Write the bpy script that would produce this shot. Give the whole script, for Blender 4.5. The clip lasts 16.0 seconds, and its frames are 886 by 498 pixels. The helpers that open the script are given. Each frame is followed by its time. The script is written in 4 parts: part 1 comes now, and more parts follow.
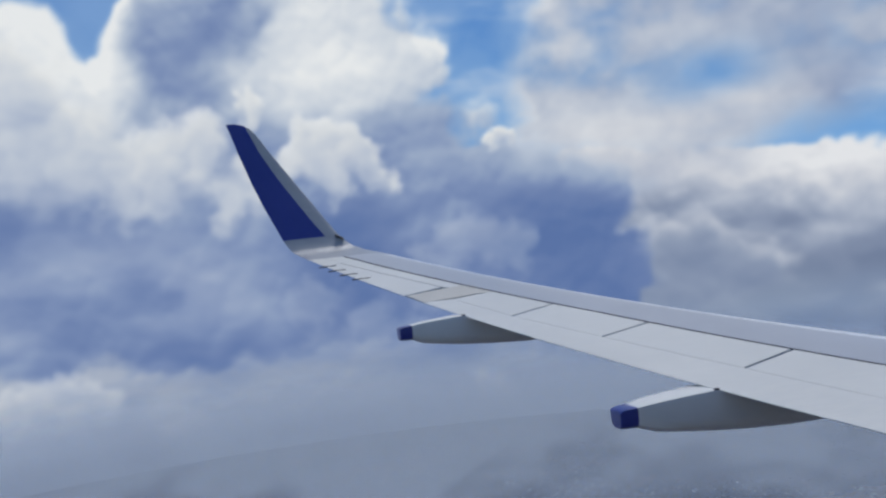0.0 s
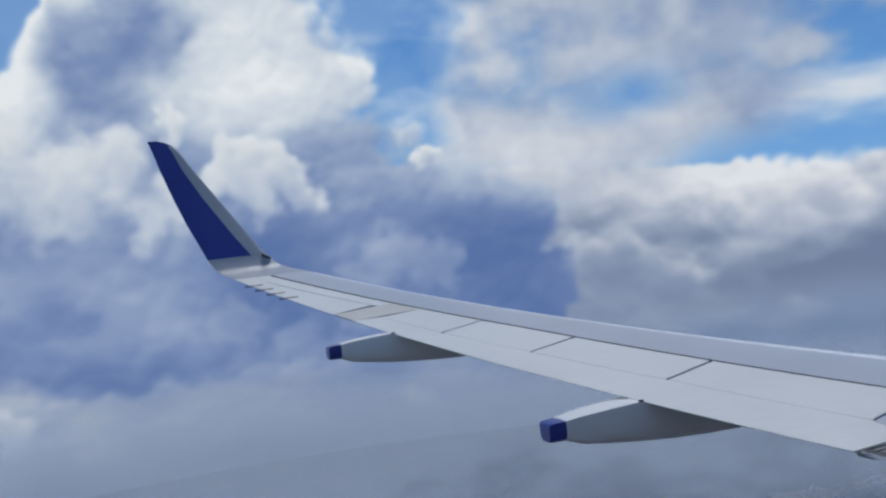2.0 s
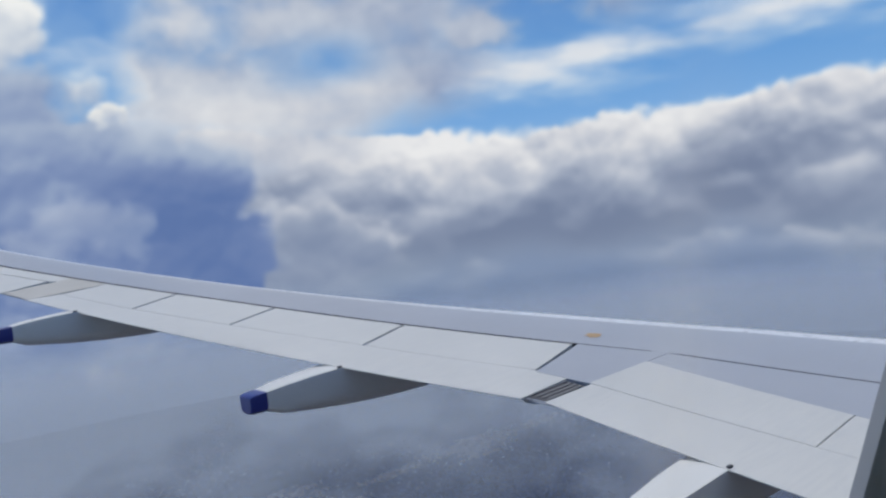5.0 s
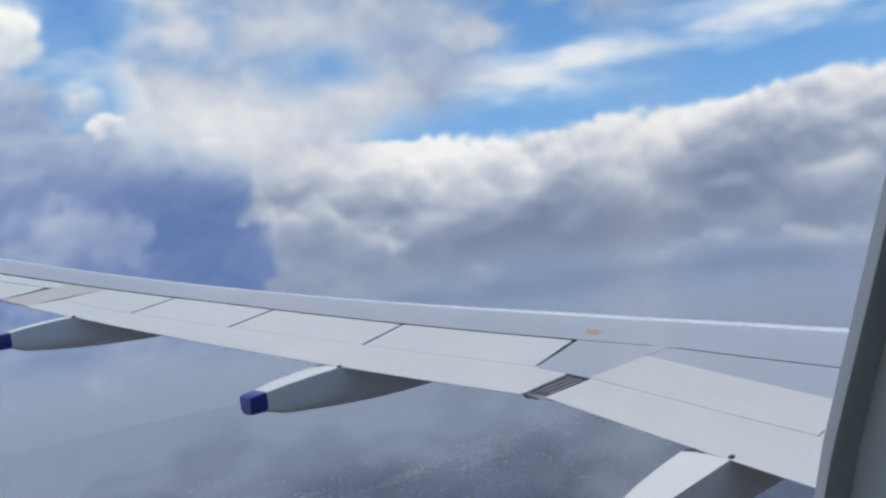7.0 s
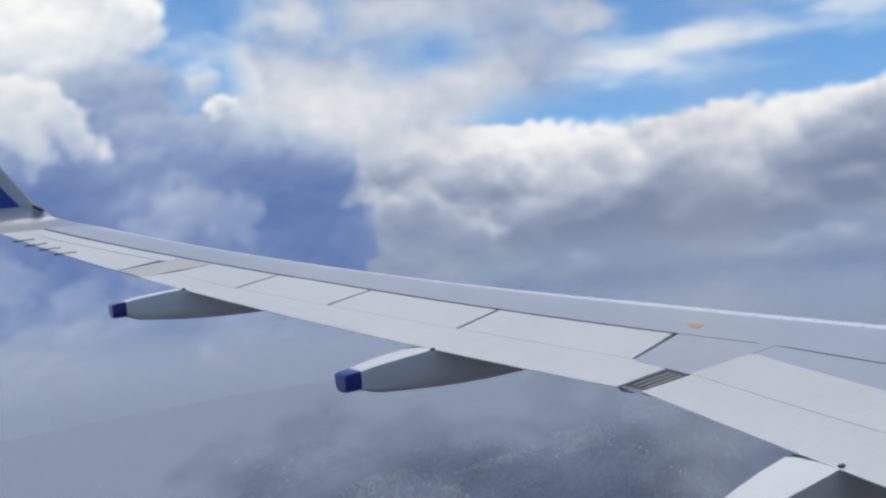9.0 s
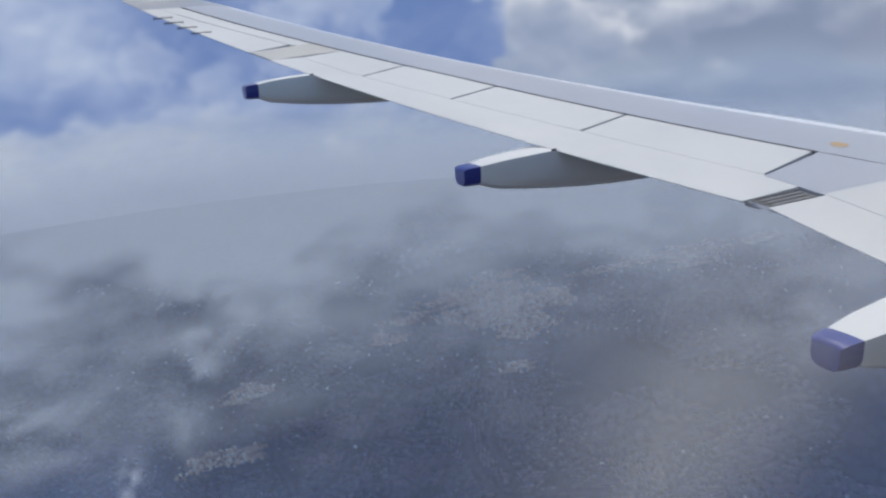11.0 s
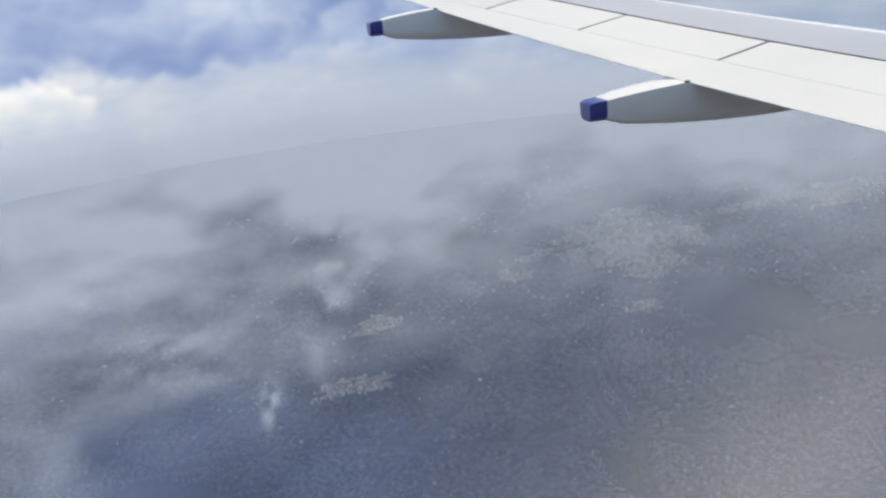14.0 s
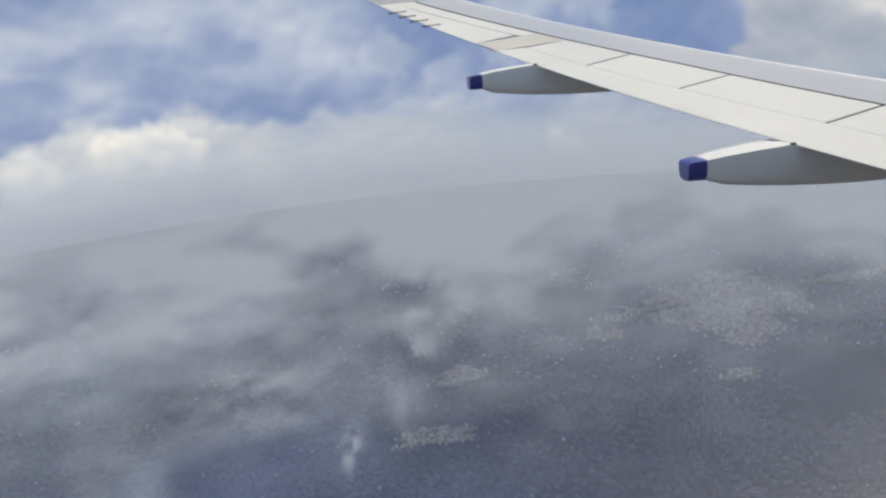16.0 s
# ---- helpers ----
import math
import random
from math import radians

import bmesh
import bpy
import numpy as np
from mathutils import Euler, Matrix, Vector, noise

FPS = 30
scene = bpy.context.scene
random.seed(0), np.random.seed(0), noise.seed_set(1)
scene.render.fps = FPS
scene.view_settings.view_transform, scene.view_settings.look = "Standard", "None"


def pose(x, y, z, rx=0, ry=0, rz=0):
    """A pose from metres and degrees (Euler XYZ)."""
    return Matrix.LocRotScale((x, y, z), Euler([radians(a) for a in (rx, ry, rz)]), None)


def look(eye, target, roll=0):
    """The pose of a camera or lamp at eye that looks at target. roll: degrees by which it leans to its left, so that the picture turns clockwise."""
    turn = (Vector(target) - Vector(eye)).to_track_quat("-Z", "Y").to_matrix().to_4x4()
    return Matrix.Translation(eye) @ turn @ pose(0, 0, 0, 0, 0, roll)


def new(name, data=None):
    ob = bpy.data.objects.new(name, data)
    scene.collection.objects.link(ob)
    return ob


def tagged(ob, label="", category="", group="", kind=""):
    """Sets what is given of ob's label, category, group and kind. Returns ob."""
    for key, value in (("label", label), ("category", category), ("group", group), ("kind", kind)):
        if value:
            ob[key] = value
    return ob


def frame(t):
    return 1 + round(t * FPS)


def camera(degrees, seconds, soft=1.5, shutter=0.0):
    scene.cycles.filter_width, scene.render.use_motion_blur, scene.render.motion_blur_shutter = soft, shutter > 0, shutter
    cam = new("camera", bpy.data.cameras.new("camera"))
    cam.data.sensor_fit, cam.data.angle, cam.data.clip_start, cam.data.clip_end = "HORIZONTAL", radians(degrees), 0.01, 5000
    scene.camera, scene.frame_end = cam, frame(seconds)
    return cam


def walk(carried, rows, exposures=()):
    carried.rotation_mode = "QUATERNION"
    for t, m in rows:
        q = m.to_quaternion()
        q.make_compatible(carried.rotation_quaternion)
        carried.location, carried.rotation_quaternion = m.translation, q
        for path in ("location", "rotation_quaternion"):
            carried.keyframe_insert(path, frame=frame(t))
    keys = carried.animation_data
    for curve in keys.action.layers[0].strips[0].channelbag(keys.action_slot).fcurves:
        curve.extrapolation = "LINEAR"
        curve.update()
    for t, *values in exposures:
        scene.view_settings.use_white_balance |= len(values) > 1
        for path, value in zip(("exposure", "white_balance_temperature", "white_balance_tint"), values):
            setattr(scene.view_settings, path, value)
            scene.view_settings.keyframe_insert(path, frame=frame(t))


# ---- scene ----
# ================= camera and its way =================
cam = camera(58.6, 16.0, soft=2.5)
WAY = [
    (0, pose(-10.709, 1.771, 2.184, 91.01, 6.49, -15.47)),
    (0.5, pose(-10.720, 1.760, 2.201, 96.37, 6.25, -15.46)),
    (1, pose(-10.738, 1.735, 2.203, 96.09, 6.20, -20.88)),
    (1.5, pose(-10.732, 1.740, 2.174, 94.96, 6.60, -22.60)),
    (2, pose(-10.730, 1.753, 2.174, 91.73, 7.04, -20.72)),
    (2.5, pose(-10.727, 1.765, 2.175, 91.23, 7.41, -22.94)),
    (3, pose(-10.736, 1.729, 2.167, 90.99, 7.40, -24.48)),
    (3.5, pose(-10.739, 1.712, 2.173, 90.07, 7.53, -31.60)),
    (4, pose(-10.764, 1.683, 2.183, 89.39, 7.78, -35.30)),
    (4.5, pose(-10.789, 1.664, 2.206, 88.39, 7.20, -40.20)),
    (5, pose(-10.786, 1.669, 2.222, 86.64, 7.11, -42.51)),
    (7.5, pose(-10.772, 1.672, 2.138, 87.12, 8.43, -42.26)),
    (8, pose(-10.762, 1.673, 2.162, 87.08, 8.12, -40.17)),
    (8.5, pose(-10.751, 1.683, 2.165, 87.18, 7.09, -38.02)),
    (9, pose(-10.712, 1.704, 2.145, 86.80, 6.63, -35.21)),
    (9.5, pose(-10.730, 1.715, 2.132, 81.25, 5.11, -31.10)),
    (10, pose(-10.733, 1.707, 2.121, 76.91, 4.07, -29.05)),
    (12.5, pose(-10.670, 1.745, 2.090, 70.87, 5.39, -21.35)),
    (13, pose(-10.663, 1.752, 2.097, 69.59, 5.60, -20.00)),
    (13.5, pose(-10.666, 1.760, 2.088, 69.50, 6.73, -18.98)),
    (14, pose(-10.662, 1.766, 2.089, 69.58, 6.62, -17.18)),
    (14.5, pose(-10.675, 1.770, 2.087, 68.19, 6.01, -14.50)),
    (15, pose(-10.687, 1.770, 2.090, 67.15, 6.02, -13.15)),
    (15.5, pose(-10.677, 1.770, 2.092, 67.61, 6.18, -11.55)),
    (16, pose(-10.656, 1.775, 2.087, 74.07, 5.85, -10.04)),
]
walk(cam, WAY, exposures=[(0, -0.19, 6250, 9), (3, -0.23, 6050, 8), (4, -0.2, 6200, 9), (5, -0.1, 6400, 9), (7.5, 0.02, 6450, 9), (8, 0, 6350, 9), (9, 0.04, 6450, 9), (10, 0.10, 6550, 9), (12.5, 0.48, 6950, 9), (14, 0.66, 7450, 8), (15.3, 0.84, 7900, 7), (16, 0.45, 7850, 7)])

# ================= sky and sun =================
SUN_AZ, SUN_EL = radians(42), radians(69)      # from straight outboard towards the nose; above the horizon
world = bpy.data.worlds.new("sky")
scene.world = world
world.use_nodes = True
wn = world.node_tree.nodes
sky = wn.new("ShaderNodeTexSky")
sky.sky_type, sky.sun_disc = "NISHITA", False
sky.sun_elevation, sky.sun_rotation = SUN_EL, SUN_AZ
sky.altitude, sky.air_density, sky.dust_density, sky.ozone_density = 3000, 1.0, 0.2, 3.0
wn["Background"].inputs["Strength"].default_value = 0.14
world.node_tree.links.new(sky.outputs[0], wn["Background"].inputs["Color"])
sun_data = bpy.data.lights.new("sun", "SUN")
sun_data.energy, sun_data.angle, sun_data.color = 2.3, radians(24), (1.0, 0.95, 0.87)
sun = new("sun", sun_data)
SUN_DIR = Vector((math.sin(SUN_AZ) * math.cos(SUN_EL), math.cos(SUN_AZ) * math.cos(SUN_EL), math.sin(SUN_EL)))
sun.matrix_world = look(SUN_DIR * 60, (0, 0, 0))


# ================= materials =================
def nodes_of(name):
    m = bpy.data.materials.new(name)
    m.use_nodes = True
    return m, m.node_tree.nodes, m.node_tree.links


def noise_node(n, l, scale, detail=4, stretch=None):
    tc = n.new("ShaderNodeTexCoord")
    nz = n.new("ShaderNodeTexNoise")
    nz.inputs["Scale"].default_value, nz.inputs["Detail"].default_value = scale, detail
    if stretch:
        mp = n.new("ShaderNodeMapping")
        mp.inputs["Scale"].default_value = stretch
        l.new(tc.outputs["Object"], mp.inputs["Vector"])
        l.new(mp.outputs["Vector"], nz.inputs["Vector"])
    else:
        l.new(tc.outputs["Object"], nz.inputs["Vector"])
    return nz


def ramp_node(n, l, src, stops):
    r = n.new("ShaderNodeValToRGB")
    el = r.color_ramp.elements
    while len(el) < len(stops):
        el.new(0.5)
    for e, (p, c) in zip(el, stops):
        e.position, e.color = p, (*c, 1)
    l.new(src, r.inputs["Fac"])
    return r


def paint(name, a, b, rough=0.42, metal=0.0, streak=(0.6, 5.0, 1.0), dirt=None, coat=0.0):
    """Aircraft paint: two tones over wide stains, fine streaks along the airflow, slightly uneven gloss."""
    m, n, l = nodes_of(name)
    bs = n["Principled BSDF"]
    wide = noise_node(n, l, 0.7, 5)
    fine = noise_node(n, l, 6.0, 6, streak)
    mix = n.new("ShaderNodeMath")
    mix.operation = "MULTIPLY_ADD"
    mix.inputs[1].default_value = 0.55
    half = n.new("ShaderNodeMath")
    half.operation = "MULTIPLY"
    half.inputs[1].default_value = 0.45
    l.new(fine.outputs["Fac"], half.inputs[0])
    l.new(wide.outputs["Fac"], mix.inputs[0])
    l.new(half.outputs[0], mix.inputs[2])
    stops = [(0.32, a), (0.62, b)]
    if dirt:
        stops = [(0.22, dirt)] + stops
    col = ramp_node(n, l, mix.outputs[0], stops)
    l.new(col.outputs["Color"], bs.inputs["Base Color"])
    rr = ramp_node(n, l, fine.outputs["Fac"], [(0.3, (rough - 0.07,) * 3), (0.7, (rough + 0.1,) * 3)])
    l.new(rr.outputs["Color"], bs.inputs["Roughness"])
    bs.inputs["Metallic"].default_value = metal
    bs.inputs["Coat Weight"].default_value = coat
    bump = n.new("ShaderNodeBump")
    bump.inputs["Strength"].default_value, bump.inputs["Distance"].default_value = 0.12, 0.004
    l.new(wide.outputs["Fac"], bump.inputs["Height"])
    l.new(bump.outputs["Normal"], bs.inputs["Normal"])
    return m


WHITE = paint("white_paint", (0.56, 0.565, 0.545), (0.65, 0.65, 0.622), 0.45, dirt=(0.45, 0.445, 0.41))
GREY = paint("grey_paint", (0.37, 0.39, 0.43), (0.43, 0.45, 0.49), 0.38, dirt=(0.32, 0.33, 0.36))
BEIGE = paint("bare_composite", (0.44, 0.425, 0.39), (0.52, 0.51, 0.48), 0.6)
# bright slat paint, lightened to hold the leading edge's sunlit highlight
NOSE_LIT = paint("bright_nose_highlight", (0.73, 0.74, 0.76), (0.79, 0.80, 0.82), 0.3)
# grey paint, darkened further to hold the winglet's inboard shade
TIP_GREY_SHADE = paint("winglet_grey_and_shade", (0.27, 0.29, 0.33), (0.32, 0.34, 0.38), 0.4)
FAIRING = paint("fairing_grey", (0.66, 0.67, 0.655), (0.72, 0.725, 0.70), 0.5)
BLUE = paint("indigo_paint", (0.015, 0.029, 0.20), (0.021, 0.038, 0.25), 0.35, coat=0.3)
DARK = paint("dark_gap", (0.05, 0.05, 0.055), (0.08, 0.08, 0.085), 0.7)
RUBBER = paint("grey_rubber", (0.30, 0.31, 0.315), (0.36, 0.37, 0.37), 0.75)
LINER = paint("cabin_liner", (0.78, 0.77, 0.74), (0.82, 0.81, 0.78), 0.65)
SKIN = paint("fuselage_white", (0.70, 0.70, 0.70), (0.76, 0.76, 0.75), 0.35)
SLOT_GREY = paint("slot_grey", (0.15, 0.15, 0.16), (0.24, 0.24, 0.25), 0.6)
STAIN = paint("ochre_stain", (0.42, 0.26, 0.12), (0.55, 0.40, 0.24), 0.7)


def cloud_material(name, albedo, through_light, amount=1.0):
    """Vapour: white, lets light through; its thinness is the mesh's own 'vapour'."""
    m, n, l = nodes_of(name)
    n.remove(n["Principled BSDF"])
    out = n["Material Output"]
    dif, tra, mixc = n.new("ShaderNodeBsdfDiffuse"), n.new("ShaderNodeBsdfTranslucent"), n.new("ShaderNodeMixShader")
    clear, mixa = n.new("ShaderNodeBsdfTransparent"), n.new("ShaderNodeMixShader")
    dif.inputs["Color"].default_value = tra.inputs["Color"].default_value = (*albedo, 1)
    mixc.inputs["Fac"].default_value = through_light
    l.new(dif.outputs[0], mixc.inputs[1])
    l.new(tra.outputs[0], mixc.inputs[2])
    at = n.new("ShaderNodeAttribute")
    at.attribute_name = "vapour"
    mul = n.new("ShaderNodeMath")
    mul.operation, mul.use_clamp = "MULTIPLY", True
    mul.inputs[1].default_value = amount
    l.new(at.outputs["Fac"], mul.inputs[0])
    l.new(mul.outputs[0], mixa.inputs["Fac"])
    l.new(clear.outputs[0], mixa.inputs[1])
    l.new(mixc.outputs[0], mixa.inputs[2])
    l.new(mixa.outputs[0], out.inputs["Surface"])
    return m


MIST = cloud_material("mist_vapour", (0.595, 0.66, 0.73), 0.25)
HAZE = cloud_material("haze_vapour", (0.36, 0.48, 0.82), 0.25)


# ================= helpers for meshes =================
def part(name, bm, material, parent=None, label="", smooth=True):
    me = bpy.data.meshes.new(name)
    bmesh.ops.recalc_face_normals(bm, faces=bm.faces)
    bm.to_mesh(me)
    bm.free()
    for mt in material if isinstance(material, (list, tuple)) else [material]:
        me.materials.append(mt)
    if smooth:
        for p in me.polygons:
            p.use_smooth = True
        me.set_sharp_from_angle(angle=radians(40))
    ob = new(name, me)
    if parent:
        ob.parent = parent
    if label:
        tagged(ob, label)
    return ob


def loft(bm, rings, close=True, caps=True):
    """Skin between rings of equally many points."""
    vs = [[bm.verts.new(p) for p in r] for r in rings]
    k = len(vs[0])
    for a, b in zip(vs, vs[1:]):
        for i in range(k if close else k - 1):
            j = (i + 1) % k
            bm.faces.new((a[i], a[j], b[j], b[i]))
    if caps and close:
        bm.faces.new(vs[0])
        bm.faces.new(vs[-1])
    return vs


# ================= the wing's shape =================
def lead(y):
    return -0.516 * (y - 1.98)


def trail(y):
    if y < 6.1:
        return -5.95 - 0.11 * (6.1 - y)
    return -6.0 - 0.315 * (y - 6.1)


def rise(y):
    s = y - 2
    return 0.09843 * s + 0.005433 * s * s


def droop(y):
    return 0.062 + 0.09 * min(1, max(0, (y - 8) / 7))


def upper(x, y):
    le, te = lead(y), trail(y)
    c = min(1.0, max(0.0, (le - x) / (le - te)))
    u = max(0.0, (0.45 - c) / 0.45)
    return rise(y) - droop(y) * (le - te) * (1 - math.sqrt(max(0.0, 1 - u * u)))


def seam(y):
    """Distance ahead of the trailing edge of the long seam at the rear spar."""
    c = np.interp(y, [2, 6, 11, 12.6, 13.7, 15.9, 17], [0.508, 0.512, 0.508, 0.535, 0.56, 0.625, 0.66])
    return lead(y) - float(c) * (lead(y) - trail(y))


def spoiler_rear(y):
    return trail(y) + float(np.interp(y, [3, 6.6, 8.4, 10, 11.5, 13], [0.67, 0.79, 0.72, 0.6, 0.46, 0.42]))


def plate(y_in, y_out, front, rear, up=0.0, thick=0.03, nu=16, nv=8, taper=0.0):
    """A thin panel of the upper skin. y_in, y_out: span of its front and rear corners; front, rear: x by y."""
    bm = bmesh.new()
    top, low = [], []
    for i in range(nu + 1):
        u = i / nu
        rt, rl = [], []
        for j in range(nv + 1):
            v = j / nv
            y = (y_in[0] + (y_in[1] - y_in[0]) * v) * (1 - u) + (y_out[0] + (y_out[1] - y_out[0]) * v) * u
            x = front(y) * (1 - v) + rear(y) * v
            z = upper(x, y) + up
            rt.append(bm.verts.new((x, y, z)))
            rl.append(bm.verts.new((x, y, z - thick * (1 - taper * v))))
        top.append(rt)
        low.append(rl)
    for i in range(nu):
        for j in range(nv):
            bm.faces.new((top[i][j], top[i + 1][j], top[i + 1][j + 1], top[i][j + 1]))
            bm.faces.new((low[i][j], low[i][j + 1], low[i + 1][j + 1], low[i + 1][j]))
        for j in (0, nv):
            bm.faces.new((top[i][j], top[i + 1][j], low[i + 1][j], low[i][j]))
    for j in range(nv):
        for i in (0, nu):
            bm.faces.new((top[i][j], top[i][j + 1], low[i][j + 1], low[i][j]))
    return bm


airliner = tagged(new("airliner"), "white narrow-body airliner in flight with indigo winglet and grey wing", "airliner")

# main box: rounded nose, upper skin to the seam, belly, and the sunk shelf under the movable panels
rings = []
for y in np.linspace(1.75, 16.3, 40):
    y = float(y)
    le, te, sm = lead(y), trail(y), seam(y)
    ch = le - te
    r = []
    for k in range(17):
        a = k / 16
        x = sm + (le - sm) * math.sin(a * math.pi / 2)
        r.append((x, y, upper(x, y)))
    for k in range(1, 14):
        c = (k / 13) ** 1.7 * 0.985
        x = le - c * ch
        t = ch * (0.115 if y < 9 else 0.105) * (1 - c) ** 0.75 * min(1, (c / 0.12)) ** 0.5 + 0.010 + 0.025 * (1 - c)
        z0 = rise(y) - droop(y) * ch * (1 - min(1, c / 0.45)) ** 2
        r.append((x, y, z0 - t))
    for k in range(5):
        x = te + 0.02 * ch + (sm - te - 0.02 * ch) * k / 4
        r.append((x, y, upper(x, y) - 0.009 - 0.075 * min(1, k / 2)))
    rings.append(r)
bm = bmesh.new()
loft(bm, rings)
wing_box = part("wing_box", bm, [GREY, DARK, NOSE_LIT], airliner, "grey painted wing skin with bright leading edge, its highlight painted in")
for p in wing_box.data.polygons:      # the sunk shelf that shows in the gaps
    if p.index < 35 * 39 and p.index % 35 >= 30:
        p.material_index = 1
    elif p.index < 35 * 39 and 7 <= p.index % 35 <= 17:
        p.material_index = 2

# movable and fixed panels on the rear of the upper side
G = 0.017
T_ = [(11.70, 11.40), (10.31, 10.03), (8.665, 8.385), (6.845, 6.585)]
ENDS = [((12.78, 12.62), T_[0]), (T_[0], T_[1]), (T_[1], T_[2]), (T_[2], T_[3])]
sfront = lambda y: seam(y) - 0.05
for outer, inner in ENDS:
    part("spoiler", plate((inner[0] + G, inner[1] + G), (outer[0] - G, outer[1] - G), sfront, spoiler_rear, 0.001, 0.03), WHITE, airliner)
part("spoiler", plate((4.077, 4.047), (6.0, 6.02), lambda y: -4.63 + 0.09 * (y - 4.08), lambda y: -5.41 + 0.045 * (y - 4.05), 0.002, 0.03), WHITE, airliner)
part("shroud_panel", plate((5.99, 5.99), (6.82, 6.565), lambda y: seam(y) - 0.028, lambda y: -5.34 - 0.1 * (y - 6.0), 0.002, 0.03), GREY, airliner)
part("shroud_panel", plate((1.9, 1.9), (5.985, 5.985), lambda y: seam(y) - 0.028, lambda y: -4.627 + 0.09 * (y - 4.08), 0.0, 0.03), GREY, airliner)
part("fixed_panel", plate((12.768, 12.608), (13.345, 13.105), sfront, lambda y: trail(y) + 0.02, 0.002, 0.03, taper=0.75), BEIGE, airliner)
flap_front = lambda y: spoiler_rear(y) - 0.004
part("outboard_flap", plate((6.24, 6.20), (12.62, 12.62), flap_front, trail, 0.0, 0.03, 40, taper=0.75), WHITE, airliner)
part("inboard_flap", plate((1.9, 1.9), (5.99, 6.0), lambda y: -5.414 + 0.045 * (y - 4.05), trail, 0.0, 0.03, 30, taper=0.75), WHITE, airliner)
part("root_panel", plate((1.9, 1.9), (4.067, 4.037), lambda y: -4.63 + 0.09 * (y - 4.08), lambda y: -5.41 + 0.045 * (y - 4.05), 0.0, 0.03), WHITE, airliner)
hinge = lambda y: -7.54 - 0.4795 * (y - 13.33)
part("flap_end_plate", plate((6.0, 6.0), (6.25, 6.21), lambda y: -5.38, lambda y: trail(y) + 0.05, -0.018, 0.03), SLOT_GREY, airliner)
part("aileron", plate((13.36, 13.12), (15.76, 15.58), lambda y: hinge(y) - 0.018, trail, 0.003, 0.03, 20, taper=0.75), WHITE, airliner)
part("aileron_shroud", plate((13.05, 13.35), (16.42, 16.42), sfront, lambda y: hinge(y) + 0.012, 0.0, 0.03, 20), WHITE, airliner)
part("tip_panel", plate((15.79, 15.60), (16.42, 16.42), lambda y: hinge(y) + 0.008, trail, 0.0, 0.03, 8, taper=0.75), WHITE, airliner)


for k in range(4):      # ribs in the slot at the flap's end
    yy = 6.03 + 0.055 * k
    part("slot_rib", plate((yy, yy), (yy + 0.014, yy + 0.012), lambda y: -5.40, lambda y: trail(y) + 0.06, -0.010, 0.02, 1, 6), DARK, airliner)


# dried fluid stain and grime by the seam
def stain(name, x, y, lx, ly, seed, material, label):
    bm = bmesh.new()
    st = random.Random(seed)
    ring = []
    for k in range(18):
        t = k / 18 * 2 * math.pi
        w = 0.7 + 0.45 * st.random()
        px, py = x + lx * w * math.cos(t), y + ly * w * math.sin(t)
        ring.append(bm.verts.new((px, py, upper(px, py) + 0.004)))
    mid = bm.verts.new((x, y, upper(x, y) + 0.005))
    for k in range(18):
        bm.faces.new((mid, ring[k], ring[(k + 1) % 18]))
    part(name, bm, material, airliner, label)


stain("stain", -4.06, 6.90, 0.10, 0.09, 3, STAIN, "dried ochre fluid stain")


# ================= fairings under the flaps =================
def fairing(y0, aft, name="flap_track_fairing"):
    te, zt = trail(y0), rise(y0)
    # x from the trailing edge, half width at the roof, roof, keel
    ST = [(-aft + 0.16, 0.120, -0.072, -0.256), (-aft * 0.62, 0.150, -0.050, -0.322), (-aft * 0.3, 0.174, -0.032, -0.366),
          (0.0, 0.186, -0.022, -0.402), (0.35, 0.195, -0.06, -0.44), (0.8, 0.195, -0.09, -0.474), (1.25, 0.185, -0.12, -0.492),
          (1.7, 0.165, -0.14, -0.49), (2.15, 0.12, -0.16, -0.45), (2.6, 0.05, -0.18, -0.36)]

    def ring(dx, hw, top, keel):
        h = top - keel
        pts = []
        for sx, q in ((-1, 0.0), (-1, 0.3), (-0.98, 0.62), (-0.86, 0.85), (-0.5, 0.98), (0, 1.0), (0.5, 0.98), (0.86, 0.85), (0.98, 0.62), (1, 0.3), (1, 0.0), (0.5, -0.02), (0, -0.028), (-0.5, -0.02)):
            pts.append((te + dx, y0 + sx * hw, zt + top - q * h))
        return pts

    bm = bmesh.new()
    loft(bm, [ring(*s) for s in ST])
    body = part(name, bm, FAIRING, airliner, "grey canoe-shaped fairing under the flap with indigo tail")
    a, b = ST[0], (-aft, 0.094, -0.10, -0.240)
    bm = bmesh.new()
    loft(bm, [ring(*a), ring(-aft + 0.05, 0.112, -0.076, -0.254), ring(-aft + 0.012, 0.104, -0.086, -0.248), ring(*b)])
    part("tail_cap", bm, BLUE, body, "indigo painted tail cap")
    bm = bmesh.new()
    loft(bm, [[(te + 0.0 + dx, y0 - 0.186 + dy, zt - 0.02 + dz) for dx, dy in ((0, 0), (0.045, 0), (0.045, 0.025), (0, 0.025))] for dz in (-0.03, 0.012)])
    part("hinge_fitting", bm, DARK, body)


fairing(8.13, 0.90)
fairing(11.83, 0.82)
fairing(4.49, 1.02)

